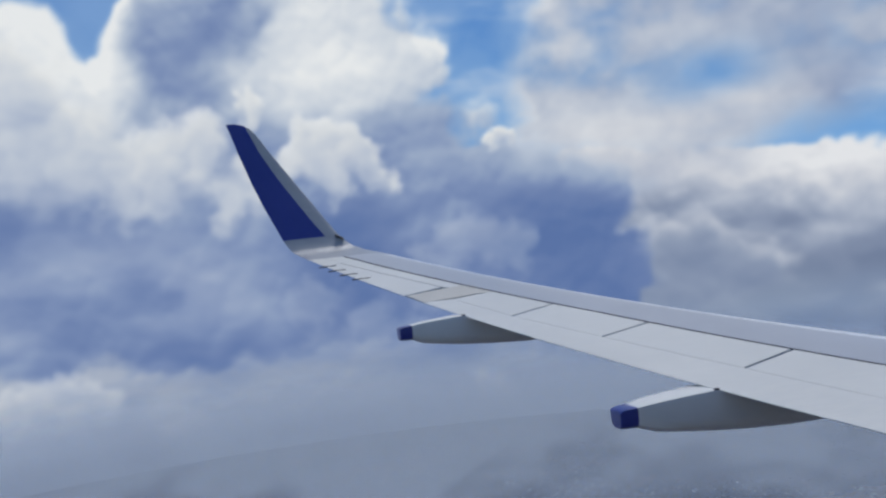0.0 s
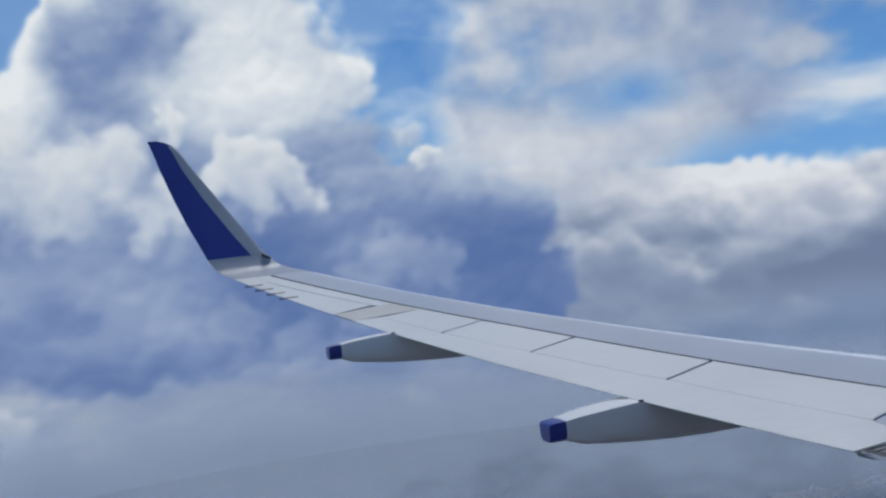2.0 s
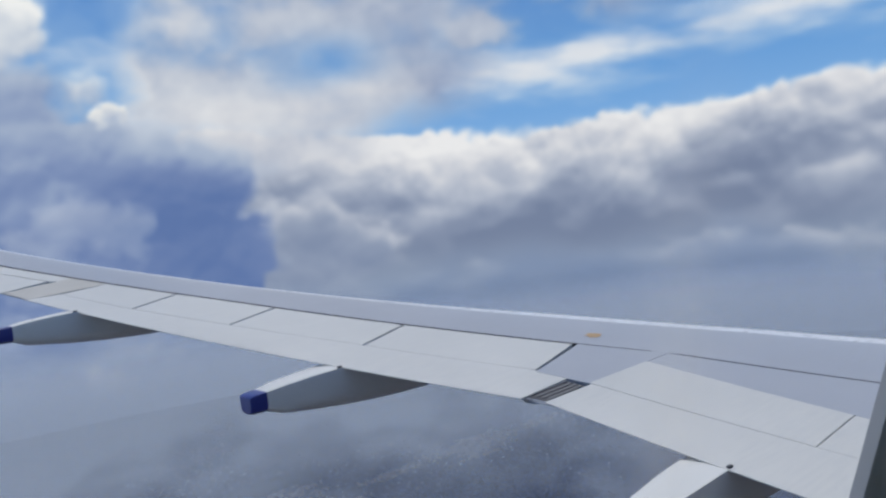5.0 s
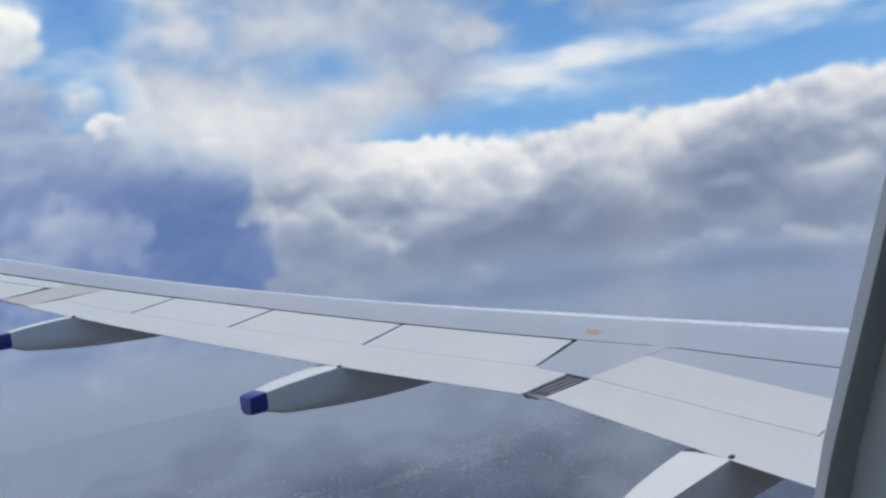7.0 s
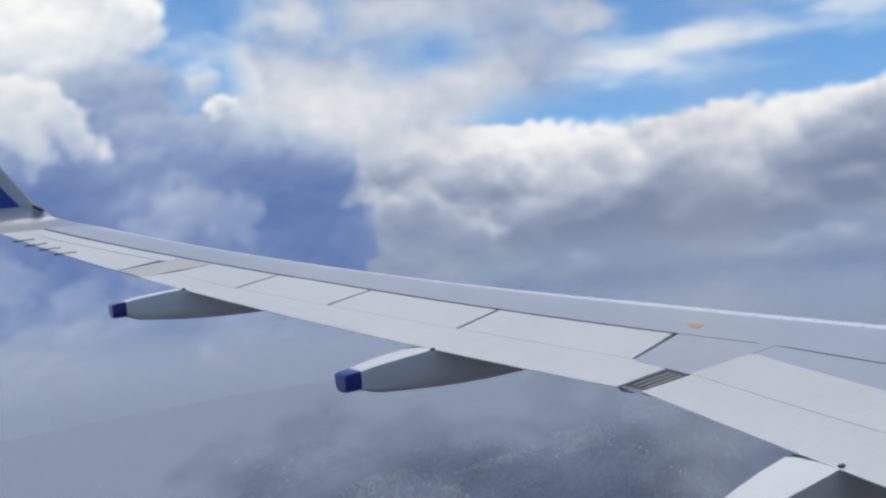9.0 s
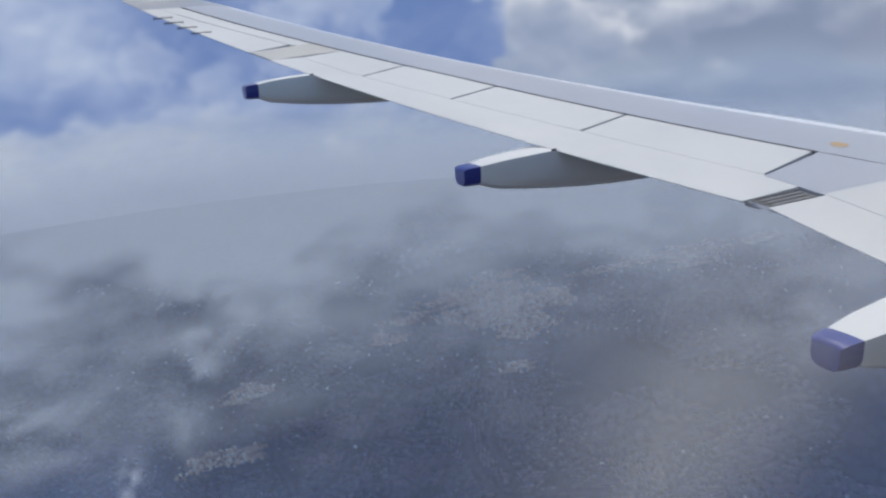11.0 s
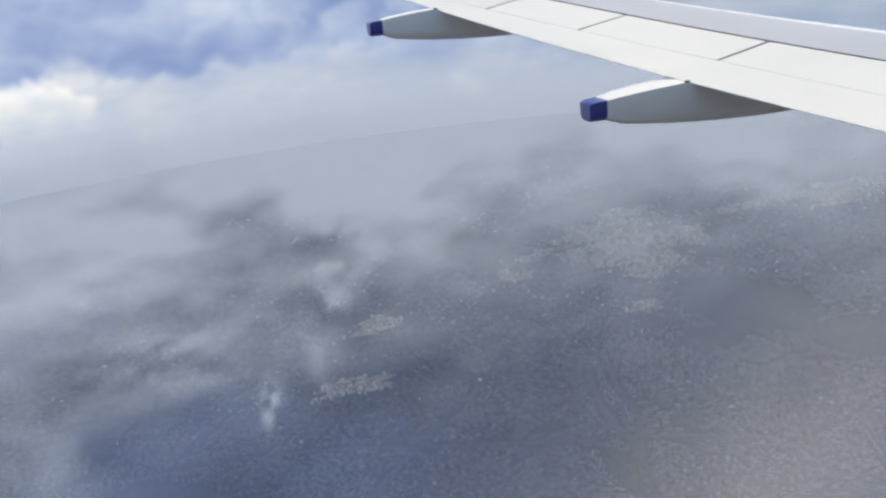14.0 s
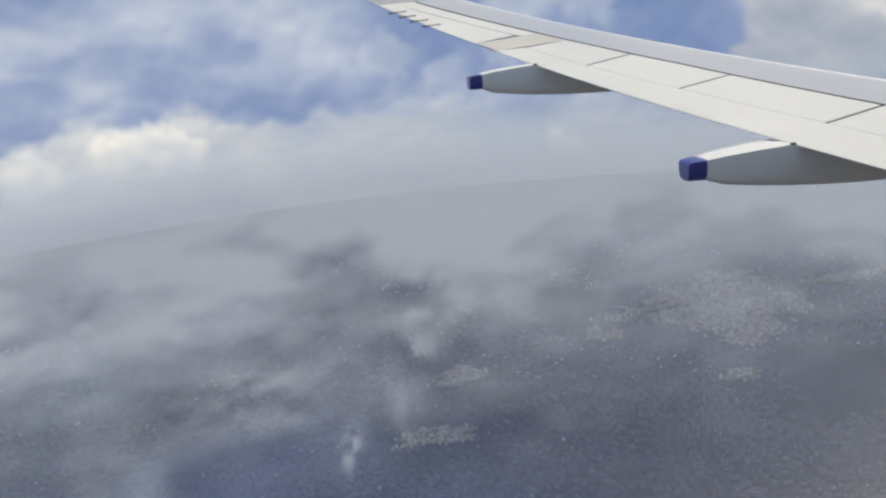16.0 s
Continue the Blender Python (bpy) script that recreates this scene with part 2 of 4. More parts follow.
# ================= winglet =================
# y, z, leading x, trailing x, start of the indigo paint along the chord
WL = [(16.27, rise(16.27), lead(16.27), trail(16.27), 0.3), (16.55, rise(16.55) + 0.01, -7.68, -9.31, 0.3), (16.75, 2.655, -8.0, -9.39, 0.3), (16.87, 2.74, -8.27, -9.46, 0.3),
      (16.95, 2.935, -8.50, -9.575, 0.26), (17.06, 3.25, -8.71, -9.70, 0.28), (17.2, 3.62, -8.93, -9.85, 0.30), (17.4, 4.12, -9.23, -10.02, 0.33),
      (17.57, 4.72, -9.60, -10.20, 0.33), (17.66, 5.1, -9.82, -10.30, 0.26), (17.70, 5.24, -9.93, -10.34, 0.16), (17.72, 5.32, -10.05, -10.365, 0.06), (17.725, 5.36, -10.2, -10.37, 0.04)]
rings, dirs = [], []
for i, (y, z, le, te, cb) in enumerate(WL):
    a, b = WL[max(0, i - 1)], WL[min(len(WL) - 1, i + 1)]
    d = Vector((0, b[0] - a[0], b[1] - a[1])).normalized()
    nrm = Vector((0, -d.z, d.y))
    ch = le - te
    cs = [0, 0.02, 0.06, 0.13, max(0.16, cb * 0.8), max(0.2, cb), 0.55, 0.7, 0.85, 1.0]
    thick = lambda c: 0.085 * ch * 5 * (0.2969 * math.sqrt(c) - 0.126 * c - 0.3516 * c * c + 0.2843 * c ** 3 - 0.1036 * c ** 4)
    w = (1.0, 0.75, 0.45, 0.2, 0.05, 0, 0, 0, 0, 0, 0, 0, 0)[i]
    sag = lambda c: Vector((0, 0, -w * droop(y) * ch * (1 - math.sqrt(max(0.0, 1 - max(0.0, (0.45 - c) / 0.45) ** 2)))))
    r = [Vector((le - c * ch, y, z)) + nrm * (thick(c) * 0.6 * (1 - w)) + sag(c) for c in cs] + [Vector((le - c * ch, y, z)) - nrm * (thick(c) * 1.0 + 0.004) + sag(c) for c in cs[:0:-1]]
    rings.append(r)
bm = bmesh.new()
vs = loft(bm, rings)
winglet = part("winglet", bm, [TIP_GREY_SHADE, BLUE], airliner, "upturned winglet, indigo with grey leading edge painted darker for shade")
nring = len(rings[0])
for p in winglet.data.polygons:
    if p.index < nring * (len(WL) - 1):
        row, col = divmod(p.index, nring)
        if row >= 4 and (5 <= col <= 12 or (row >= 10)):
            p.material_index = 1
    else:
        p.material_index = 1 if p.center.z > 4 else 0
bm = bmesh.new()
loft(bm, [[(-8.44 - 0.05 * k, 16.90 + dy, 2.86 + 0.03 * k + dz) for dy, dz in ((-0.045, 0), (0.01, 0.03), (0.045, 0), (0.01, -0.04))] for k in range(4)])
part("navigation_light", bm, DARK, winglet)

for x, y in ((-8.60, 14.47), (-8.74, 14.86), (-8.87, 15.23), (-8.98, 15.59)):
    bm = bmesh.new()
    z = rise(y) + 0.004
    loft(bm, [[(x + 0.16 - 0.3 * k, y + 0.014 * math.cos(a) * (1 - 0.4 * k), z + 0.012 * math.sin(a)) for a in (0, 1.57, 3.14, 4.71)] for k in (0, 0.5, 1)])
    part("static_wick", bm, DARK, airliner)

# ================= fuselage and cabin window =================
FZ, FR = 1.53, 1.914      # axis height and radius of the window's inner face


def on_tube(x, arc, r):
    """Point on the tube: arc metres above the window's middle, at radius r."""
    a = radians(16.8) + arc / FR
    return Vector((x, r * math.cos(a), FZ + r * math.sin(a)))


WX0, WX1, WA0, WA1, RC = -10.93, -10.337, -0.24, 0.32, 0.13


def window_loop(grow, r, n=9):
    x0, x1, a0, a1, rc = WX0 - grow, WX1 + grow, WA0 - grow, WA1 + grow, RC + grow
    out = []
    for cx, ca, s in ((x1 - rc, a1 - rc, 0), (x0 + rc, a1 - rc, 90), (x0 + rc, a0 + rc, 180), (x1 - rc, a0 + rc, 270)):
        for k in range(n):
            t = radians(s + 90 * k / (n - 1))
            out.append(on_tube(cx + rc * math.cos(t), ca + rc * math.sin(t), r))
    return out


def box_loop(x0, x1, a0, a1, r, n=9):
    out = []
    for (xa, aa), (xb, ab), (xc, ac) in (((x1, 0), (x1, a1), (0, a1)), ((0, a1), (x0, a1), (x0, 0)), ((x0, 0), (x0, a0), (0, a0)), ((0, a0), (x1, a0), (x1, 0))):
        mx, ma = (WX0 + WX1) / 2, (WA0 + WA1) / 2
        f = lambda v, m: m if v == 0 else v
        pa, pb, pc = (f(xa, mx), f(aa, ma)), (f(xb, mx), f(ab, ma)), (f(xc, mx), f(ac, ma))
        for k in range(n):
            t = k / (n - 1) * 2
            p, q, s = (pa, pb, t) if t < 1 else (pb, pc, t - 1)
            out.append(on_tube(p[0] + (q[0] - p[0]) * s, p[1] + (q[1] - p[1]) * s, r))
    return out


window_1 = tagged(new("window_1"), "small rounded cabin window with grey seal and pale reveal", "window", kind="structure")
bm = bmesh.new()
loft(bm, [window_loop(0.02, FR + 0.012), window_loop(0.004, FR + 0.003), window_loop(0.0, FR), window_loop(0.004, FR - 0.004), window_loop(0.024, FR - 0.006), window_loop(0.028, FR + 0.012)], caps=False)
part("seal", bm, RUBBER, window_1, "dark grey rubber seal")
bm = bmesh.new()
loft(bm, [window_loop(0.027, FR + 0.01), window_loop(0.027, FR - 0.006), window_loop(0.031, FR - 0.02), window_loop(0.042, FR - 0.045), window_loop(0.07, FR - 0.075), window_loop(0.13, FR - 0.09)], caps=False)
part("reveal", bm, LINER, window_1, "pale moulded window reveal")
bm = bmesh.new()
loft(bm, [window_loop(0.13, FR - 0.09), box_loop(-11.6, -9.6, -0.6, 0.65, FR - 0.09)], caps=False)
part("wall_panel", bm, LINER, window_1, "pale cabin wall panel")

# inner pane: clear, with reflected glare painted on as pale translucent patches
m, n_, l_ = nodes_of("glare_pane")
n_.remove(n_["Principled BSDF"])
cl, gl, tr = n_.new("ShaderNodeBsdfTransparent"), n_.new("ShaderNodeBsdfGlossy"), n_.new("ShaderNodeBsdfTranslucent")
gl.inputs["Roughness"].default_value = 0.12
tr.inputs["Color"].default_value = (0.82, 0.77, 0.67, 1)
mg, ms = n_.new("ShaderNodeMixShader"), n_.new("ShaderNodeMixShader")
mg.inputs["Fac"].default_value = 0.006
at = n_.new("ShaderNodeAttribute")
at.attribute_name = "pane_glare"
l_.new(cl.outputs[0], mg.inputs[1])
l_.new(gl.outputs[0], mg.inputs[2])
fine = noise_node(n_, l_, 16, 5, (4, 1, 1))
mm = n_.new("ShaderNodeMath")
mm.operation, mm.use_clamp = "MULTIPLY", True
l_.new(at.outputs["Fac"], mm.inputs[0])
l_.new(ramp_node(n_, l_, fine.outputs["Fac"], [(0.25, (0.8,) * 3), (0.75, (1.15,) * 3)]).outputs["Color"], mm.inputs[1])
l_.new(mm.outputs[0], ms.inputs["Fac"])
l_.new(mg.outputs[0], ms.inputs[1])
l_.new(tr.outputs[0], ms.inputs[2])
l_.new(ms.outputs[0], n_["Material Output"].inputs["Surface"])
bm = bmesh.new()
nx, na = 60, 56
gv = [[bm.verts.new(on_tube(WX0 - 0.01 + (WX1 - WX0 + 0.02) * i / nx, WA0 - 0.01 + (WA1 - WA0 + 0.02) * k / na, FR + 0.008)) for k in range(na + 1)] for i in range(nx + 1)]
for i in range(nx):
    for k in range(na):
        bm.faces.new((gv[i][k], gv[i + 1][k], gv[i + 1][k + 1], gv[i][k + 1]))
pane = part("pane", bm, m, window_1, "clear acrylic pane with faint painted glare")
pane.visible_shadow = False
vals = []
for v in pane.data.vertices:
    x, z = v.co.x, v.co.z
    # pale blot and band: window reflections painted into the pane
    blot = 0.27 * math.exp(-(((x + 10.572) / 0.05) ** 2 + ((z - 1.985) / 0.05) ** 2))
    band = 0.16 * math.exp(-((x + 10.545 + 0.25 * (z - 2.13)) / 0.022) ** 2) * math.exp(-((z - 2.12) / 0.11) ** 2)
    vals.append(blot + band)
pane.data.attributes.new("pane_glare", "FLOAT", "POINT").data.foreach_set("value", vals)

bm = bmesh.new()
RO = FR + 0.014
loft(bm, [window_loop(0.04, RO), box_loop(-11.6, -9.6, -0.6, 0.65, RO)], caps=False)
a_lo, a_hi = radians(16.8) - 0.6 / FR, radians(16.8) + 0.65 / FR
cuts = [-16.0 + 0.2667 * k for k in range(65)]
for x0, x1, full in ((-16.0, -11.6, True), (-11.6, -9.6, False), (-9.6, 1.0, True)):
    lo, hi = (a_hi, a_hi + 2 * math.pi) if full else (a_hi, a_lo + 2 * math.pi)
    steps = 64
    xs = sorted({x0, x1, *(c for c in cuts if x0 < c < x1)})
    for r in (RO, RO - 0.1):
        if r < RO and not full:
            lo, hi = lo + 0.02, hi - 0.02
        g = [[bm.verts.new((x, r * math.cos(lo + (hi - lo) * k / steps), FZ + r * math.sin(lo + (hi - lo) * k / steps))) for k in range(steps + 1)] for x in xs]
        for i in range(len(xs) - 1):
            for k in range(steps):
                a = math.degrees(lo + (hi - lo) * (k + 0.5) / steps) % 360
                # unseen window rows, made oversized to let daylight onto the cabin liner
                light_opening = (148 < a < 176 or 8 < a < 30) and int((xs[i] + xs[i + 1] + 40) / 2 / 0.2667) % 3
                if not light_opening:
                    bm.faces.new((g[i][k], g[i][k + 1], g[i + 1][k + 1], g[i + 1][k]))
for x in (-16.0, 1.0):
    bm.faces.new([bm.verts.new((x, RO * math.cos(k / 64 * 2 * math.pi), FZ + RO * math.sin(k / 64 * 2 * math.pi))) for k in range(64)])
part("fuselage", bm, SKIN, airliner, "white fuselage skin with cabin window opening")


# ================= clouds =================
EYE = Vector((-10.72, 1.73, 2.15))
rng = np.random.RandomState(7)
TAB = rng.rand(4, 256, 256)


def vnoise(x, y, ch=0):
    xi, yi = np.floor(x).astype(int), np.floor(y).astype(int)
    fx, fy = x - xi, y - yi
    fx, fy = fx * fx * fx * (fx * (6 * fx - 15) + 10), fy * fy * fy * (fy * (6 * fy - 15) + 10)
    t = TAB[ch]
    a, b = t[xi % 256, yi % 256], t[(xi + 1) % 256, yi % 256]
    c, d = t[xi % 256, (yi + 1) % 256], t[(xi + 1) % 256, (yi + 1) % 256]
    return (a + (b - a) * fx) * (1 - fy) + (c + (d - c) * fx) * fy


def fbm(x, y, octaves=5, ch=0, gain=0.5):
    s, amp, tot = 0, 1.0, 0.0
    for o in range(octaves):
        s = s + amp * vnoise(x * 2 ** o + 17.3 * o, y * 2 ** o + 5.1 * o, ch)
        tot += amp
        amp *= gain
    return s / tot


def puffs(x, y, k=7.0):
    """Rounded heads that melt into each other: 1 in a head's middle, about 0 between."""
    xi, yi = np.floor(x).astype(int), np.floor(y).astype(int)
    acc = 0
    for dx in (-1, 0, 1):
        for dy in (-1, 0, 1):
            px = xi + dx + TAB[1][(xi + dx) % 256, (yi + dy) % 256]
            py = yi + dy + TAB[2][(xi + dx) % 256, (yi + dy) % 256]
            acc = acc + np.exp(-k * ((px - x) ** 2 + (py - y) ** 2))
    return np.clip(1 + np.log(acc + 1e-9) / k * 1.15, 0, 1.2)


def step01(a, b, x):
    t = np.clip((x - a) / (b - a), 0, 1)
    return t * t * (3 - 2 * t)


def sheet(name, place, density, material, label, category="cloud"):
    """A cloud's lit face as one grid: place holds its points, density how thick the vapour is."""
    nu, nv = density.shape
    me = bpy.data.meshes.new(name)
    idx = np.arange(nu * nv).reshape(nu, nv)
    quads = np.stack([idx[:-1, :-1], idx[1:, :-1], idx[1:, 1:], idx[:-1, 1:]], -1).reshape(-1, 4)
    d = density.ravel()
    quads = quads[d[quads].max(1) > 0.0002]
    used = np.unique(quads)
    remap = np.zeros(nu * nv, int)
    remap[used] = np.arange(len(used))
    me.from_pydata(place.reshape(-1, 3)[used].tolist(), [], remap[quads].tolist())
    at = me.attributes.new("vapour", "FLOAT", "POINT")
    at.data.foreach_set("value", d[used].astype(np.float32))
    me.polygons.foreach_set("use_smooth", np.ones(len(me.polygons), bool))
    me.materials.append(material)
    me.update()
    return tagged(new(name, me), label, category, kind="stuff")


# ---- far sky painted with its light: blue, cirrus, cumulus bank and towers, kilometres away
ST = 0.125
A, E = np.meshgrid(np.arange(-52, 102, ST), np.arange(-12, 29.5, ST), indexing="ij")


def rgb(r, g, b):
    c = np.array([r, g, b]) / 255.0
    return np.where(c < 0.04045, c / 12.92, ((c + 0.055) / 1.055) ** 2.4)


def blend(stops, x):
    """Colours along x, in even visual steps."""
    xs = [p for p, _ in stops]
    return np.stack([np.interp(x, xs, [c[k] for _, c in stops]) for k in range(3)], -1)


def lay(under, colour, alpha):
    return under * (1 - alpha[..., None]) + colour * alpha[..., None]


def shifted(f, da, de):
    """f as it is da, de degrees further on."""
    i, j = int(round(da / ST)), int(round(de / ST))
    p = np.pad(f, ((abs(i), abs(i)), (abs(j), abs(j))), mode="edge")
    return p[abs(i) + i:abs(i) + i + f.shape[0], abs(j) + j:abs(j) + j + f.shape[1]]


def lit(thick, reach=3.5, dense=0.8, lean=0.35):
    """How much sun gets down through the vapour above each place: 1 at the sunny rim, towards 0 deep below it."""
    acc, n = 0, 9
    for k in range(1, n + 1):
        d = reach * (k / n) ** 1.3
        acc = acc + shifted(thick, lean * d, d) * reach / n
    return np.exp(-dense * acc)


def cauli(A, E, size, seed):
    """Cauliflower texture, 0 to 1, from heads of three sizes."""
    x, y = A / size + seed, E / size * 1.2 + 1.7 * seed
    x = x + 0.5 * (fbm(x, y, 3, 3) - 0.5)
    y = y + 0.5 * (fbm(x + 9, y + 4, 3, 3) - 0.5)
    return np.clip(0.5 * puffs(x, y) + 0.3 * puffs(x * 2.3 + 4, y * 2.3 + 7) + 0.2 * fbm(x * 4, y * 4, 4, 1), 0, 1)


# the blue
sky_rgb = blend([(-12, (168, 184, 206)), (0, (170, 192, 220)), (5, (126, 174, 226)), (9, (104, 158, 218)), (15, (86, 140, 208)), (30, (72, 120, 194))], E)

# wispy cirrus and the long streak
n = fbm(A / 7 + 0.45 * E, E / 2.0 - A / 12, 6, 0)
n2 = fbm(A / 2.2 + 0.6 * E, E / 1.0 - A / 8, 5, 1)
mid = np.interp(A, [15, 25, 35, 45, 67, 90], [6.8, 7.4, 8.0, 8.2, 9.4, 10.2])
wide = np.interp(A, [15, 25, 40, 55, 67, 90], [0.6, 1.8, 2.8, 2.6, 2.3, 2.4])
al = step01(0, 1.7, 1.25 - np.abs(E - mid - 0.5) / wide + 1.5 * (n - 0.5) + 0.5 * (n2 - 0.5)) * step01(13, 22, A)
sky_rgb = lay(sky_rgb, blend([(0.3, (196, 208, 228)), (0.7, (232, 234, 238))], n + 0.2 * (n2 - 0.5)), 0.97 * al)
al = step01(0.50, 0.80, 0.35 * n2 + 0.65 * fbm(A / 9 + 0.5 * E + 5, E / 3.2 - A / 20, 5, 2)) * step01(8, 12, E)
sky_rgb = lay(sky_rgb, np.array((206, 217, 234.0)) + 0 * sky_rgb, 0.5 * al)

# long bank: bright heads over a flat grey base
h = cauli(A, E, 4.2, 3.1)
h2 = cauli(A, E, 1.7, 6.6)
edge = cauli(A, 0 * E + 4, 6.5, 8.3)
n = fbm(A / 9, E / 6, 4, 0)
big = fbm(A / 14 + 4, E / 7, 3, 3)
f = fbm(A / 1.4, E / 1.4, 5, 2)
top = np.interp(A, [-60, 5, 20, 26, 32, 38, 45, 53, 61, 69, 80, 110], [7, 7.2, 7.0, 6.4, 5.6, 4.8, 4.6, 4.2, 4.5, 4.9, 4.8, 5.4]) + 1.5 * (edge - 0.5) + 0.9 * (h - 0.5) + 1.0 * (h2 - 0.5) + 0.3 * (f - 0.5)
body = step01(0, 0.4 + 0.7 * step01(0.4, 0.7, n), top - E)
sun_in = lit(body * (0.35 + 0.45 * h * (0.5 + 1.0 * n)), 7.5, 0.34, 0.9)
puffy = h - shifted(h, 0.2, 0.8)
gloom = np.exp(-((A - 47 + 1.5 * E) / 8.5) ** 2 - ((E + 2.6 + 4 * (n - 0.5)) / 2.2) ** 2)      # the shaded flat base
broad = cauli(A, E, 7.5, 5.3)
bright = 0.14 + 0.66 * sun_in + 0.55 * np.maximum(broad - shifted(broad, 0.4, 1.4), -0.14) + 0.70 * np.maximum(puffy, -0.12) * step01(-6, 1, E) + 0.20 * (h2 - shifted(h2, 0.1, 0.4)) * step01(-2, 4, E) + 0.8 * (big - 0.5) + 0.5 * (n - 0.5) + 0.06 * (f - 0.5) + 0.14 * step01(0, 6, E) + 0.08 * step01(50, 60, A) - 0.40 * gloom - 0.14 * step01(44, 34, A) * step01(5.5, 2, E)
low = step01(-2.0, -6.5, E + 3 * (n - 0.5))
col = blend([(0.0, (122, 135, 162)), (0.25, (148, 159, 182)), (0.5, (184, 191, 206)), (0.75, (220, 221, 226)), (1.0, (242, 241, 241))], bright)
col = lay(col, np.array((154, 168, 190.0)) + 0 * col, 0.7 * low)
sky_rgb = lay(sky_rgb, col, body * step01(12, 22, A + 6 * (h - 0.5)))

# a lower, fainter row of heads before the bank
h = cauli(A, E, 3.4, 21.3)
n = fbm(A / 11 + 15, E / 5, 5, 1)
f = fbm(A / 2 + 5, E / 1.6, 5, 3)
top = np.interp(A, [10, 22, 30, 34, 38, 44, 55, 62, 70, 100], [-1, 0.5, 0.6, 0.9, -0.6, -4, -4.6, -4.4, -5, -3]) + 2.4 * (n - 0.5) + 1.8 * (h - 0.5) + 0.8 * (f - 0.5)
body = step01(0, 1.2, top - E + 0.6 * (f - 0.5)) * step01(0.30, 0.5, n + 0.35 * np.exp(-((A - 33.5) / 4) ** 2) + 0.25 * np.exp(-((A - 62) / 5) ** 2)) * step01(-8.5, -3.5, E) * step01(24, 29, A)
sun_in = lit(body * (0.25 + 0.75 * h), 2.4, 0.9, 0.2)
sky_rgb = lay(sky_rgb, blend([(0.1, (130, 144, 172)), (0.4, (156, 167, 189)), (0.75, (206, 209, 218)), (1.0, (234, 233, 235))], 0.1 + 0.75 * sun_in + 0.3 * (h - shifted(h, 0.1, 0.6)) + 0.3 * (f - 0.5)), 0.8 * body)

# pale ragged cloud high up, open towards the blue gap beside the tower
n = fbm(A / 12 + 3, E / 8, 6, 1)
m2 = fbm(A / 5 + 8, E / 4.0, 6, 0)
m3 = fbm(A / 1.8 + 2, E / 1.6, 5, 3)
under = np.interp(A, [16, 22, 26, 30, 36, 42, 48, 56, 64, 80], [9.5, 7.0, 4.8, 3.4, 3.6, 5.8, 8.4, 10.6, 12.2, 13]) + 3.0 * (m2 - 0.5) + 1.2 * (m3 - 0.5)
side = 21.2 + 0.16 * (E - 9) + 5.0 * (m2 - 0.5) + 2.0 * (m3 - 0.5)
thick = step01(-1.8, 3.2, E - under) * (0.30 + 0.70 * step01(-0.6, 2.2, A - side)) * (0.35 + 0.65 * step01(0.30, 0.55, 0.55 * n + 0.45 * m2 + 0.10))
thick = thick * (1 - 0.75 * np.exp(-((A - 35.5) / 3.4) ** 2 - ((E - 10.8) / 1.6) ** 2) * step01(0.35, 0.6, m2 + 0.15)) * (1 - 0.85 * step01(41, 50, A + 8 * (m2 - 0.5)) * step01(0.62, 0.42, n + 0.5 * (m2 - 0.5)))
sun_in = lit(thick * (0.4 + m2), 3.5, 0.30, 0.8)
rim = step01(3.2, 0.4, A - side) * step01(6, 9, E)
tone = 0.40 * sun_in + 0.85 * m2 + 0.25 * (m3 - 0.5) + 0.24 * rim + 0.14 - 0.34 * step01(32, 46, A)
sky_rgb = lay(sky_rgb, blend([(0.2, (146, 160, 190)), (0.5, (184, 191, 207)), (0.8, (218, 219, 224)), (1.05, (240, 239, 238))], tone), 0.94 * thick)

# grey towers beside the wing tip, bright along their rims, reaching forward below the gap
h = cauli(A, E, 5.5, 11.7)
h2 = cauli(A, E, 2.3, 17.2)
edge = cauli(A, E, 4.2, 5.6)
n = fbm(A / 12 + 7, E / 10, 5, 2)
f = fbm(A / 2.4 + 3, E / 2.4, 5, 1)
big = fbm(A / 9 + 31, E / 7 + 5, 4, 3)
top = np.interp(A, [-70, -30, -20, -14, -9.5, -7.5, -4, 0, 4, 7.5, 11, 40], [17, 19, 20, 20.5, 18.5, 16.5, 21, 22, 23, 26, 30, 40]) + 3.4 * (edge - 0.55) + 0.6 * (f - 0.5)
right = np.interp(E, [-12, -4, 1, 4, 5.5, 7.0, 8.2, 10, 14, 18, 24], [26.5, 28.5, 29.6, 29, 27, 23.5, 20, 18.2, 16.4, 14.6, 11]) + 5.5 * (edge - 0.5) + 2.6 * (h2 - 0.5) + 1.0 * (f - 0.5)
body = step01(0, 0.5 + 0.8 * step01(0.4, 0.7, n), top - E) * step01(-0.2, 1.0 + 2.4 * step01(0.35, 0.6, big), right - A)
sun_in = lit(body * (0.2 + 0.8 * h), 4.5, 0.75, -0.25)
rim = step01(3.5, 0.3, right - A) * step01(5.5, 8, E)
deep = step01(6, 24, A) * step01(9, 5, E)
bright = 0.04 + 0.85 * sun_in + 0.34 * (h - shifted(h, -0.3, 0.9)) + 0.24 * (h2 - shifted(h2, -0.1, 0.5)) + 0.55 * (n - 0.5) + 0.75 * (big - 0.5) + 0.15 * (f - 0.5) + 0.16 * step01(14, -8, A) * step01(4, 12, E) + 0.40 * step01(8, 15, E) * step01(0.28, 0.55, n) - 0.03 * deep - 0.12 * rim + 0.12 * step01(9, 13, E) - 0.16 * step01(7, 3, E) * step01(-12, -2, A)
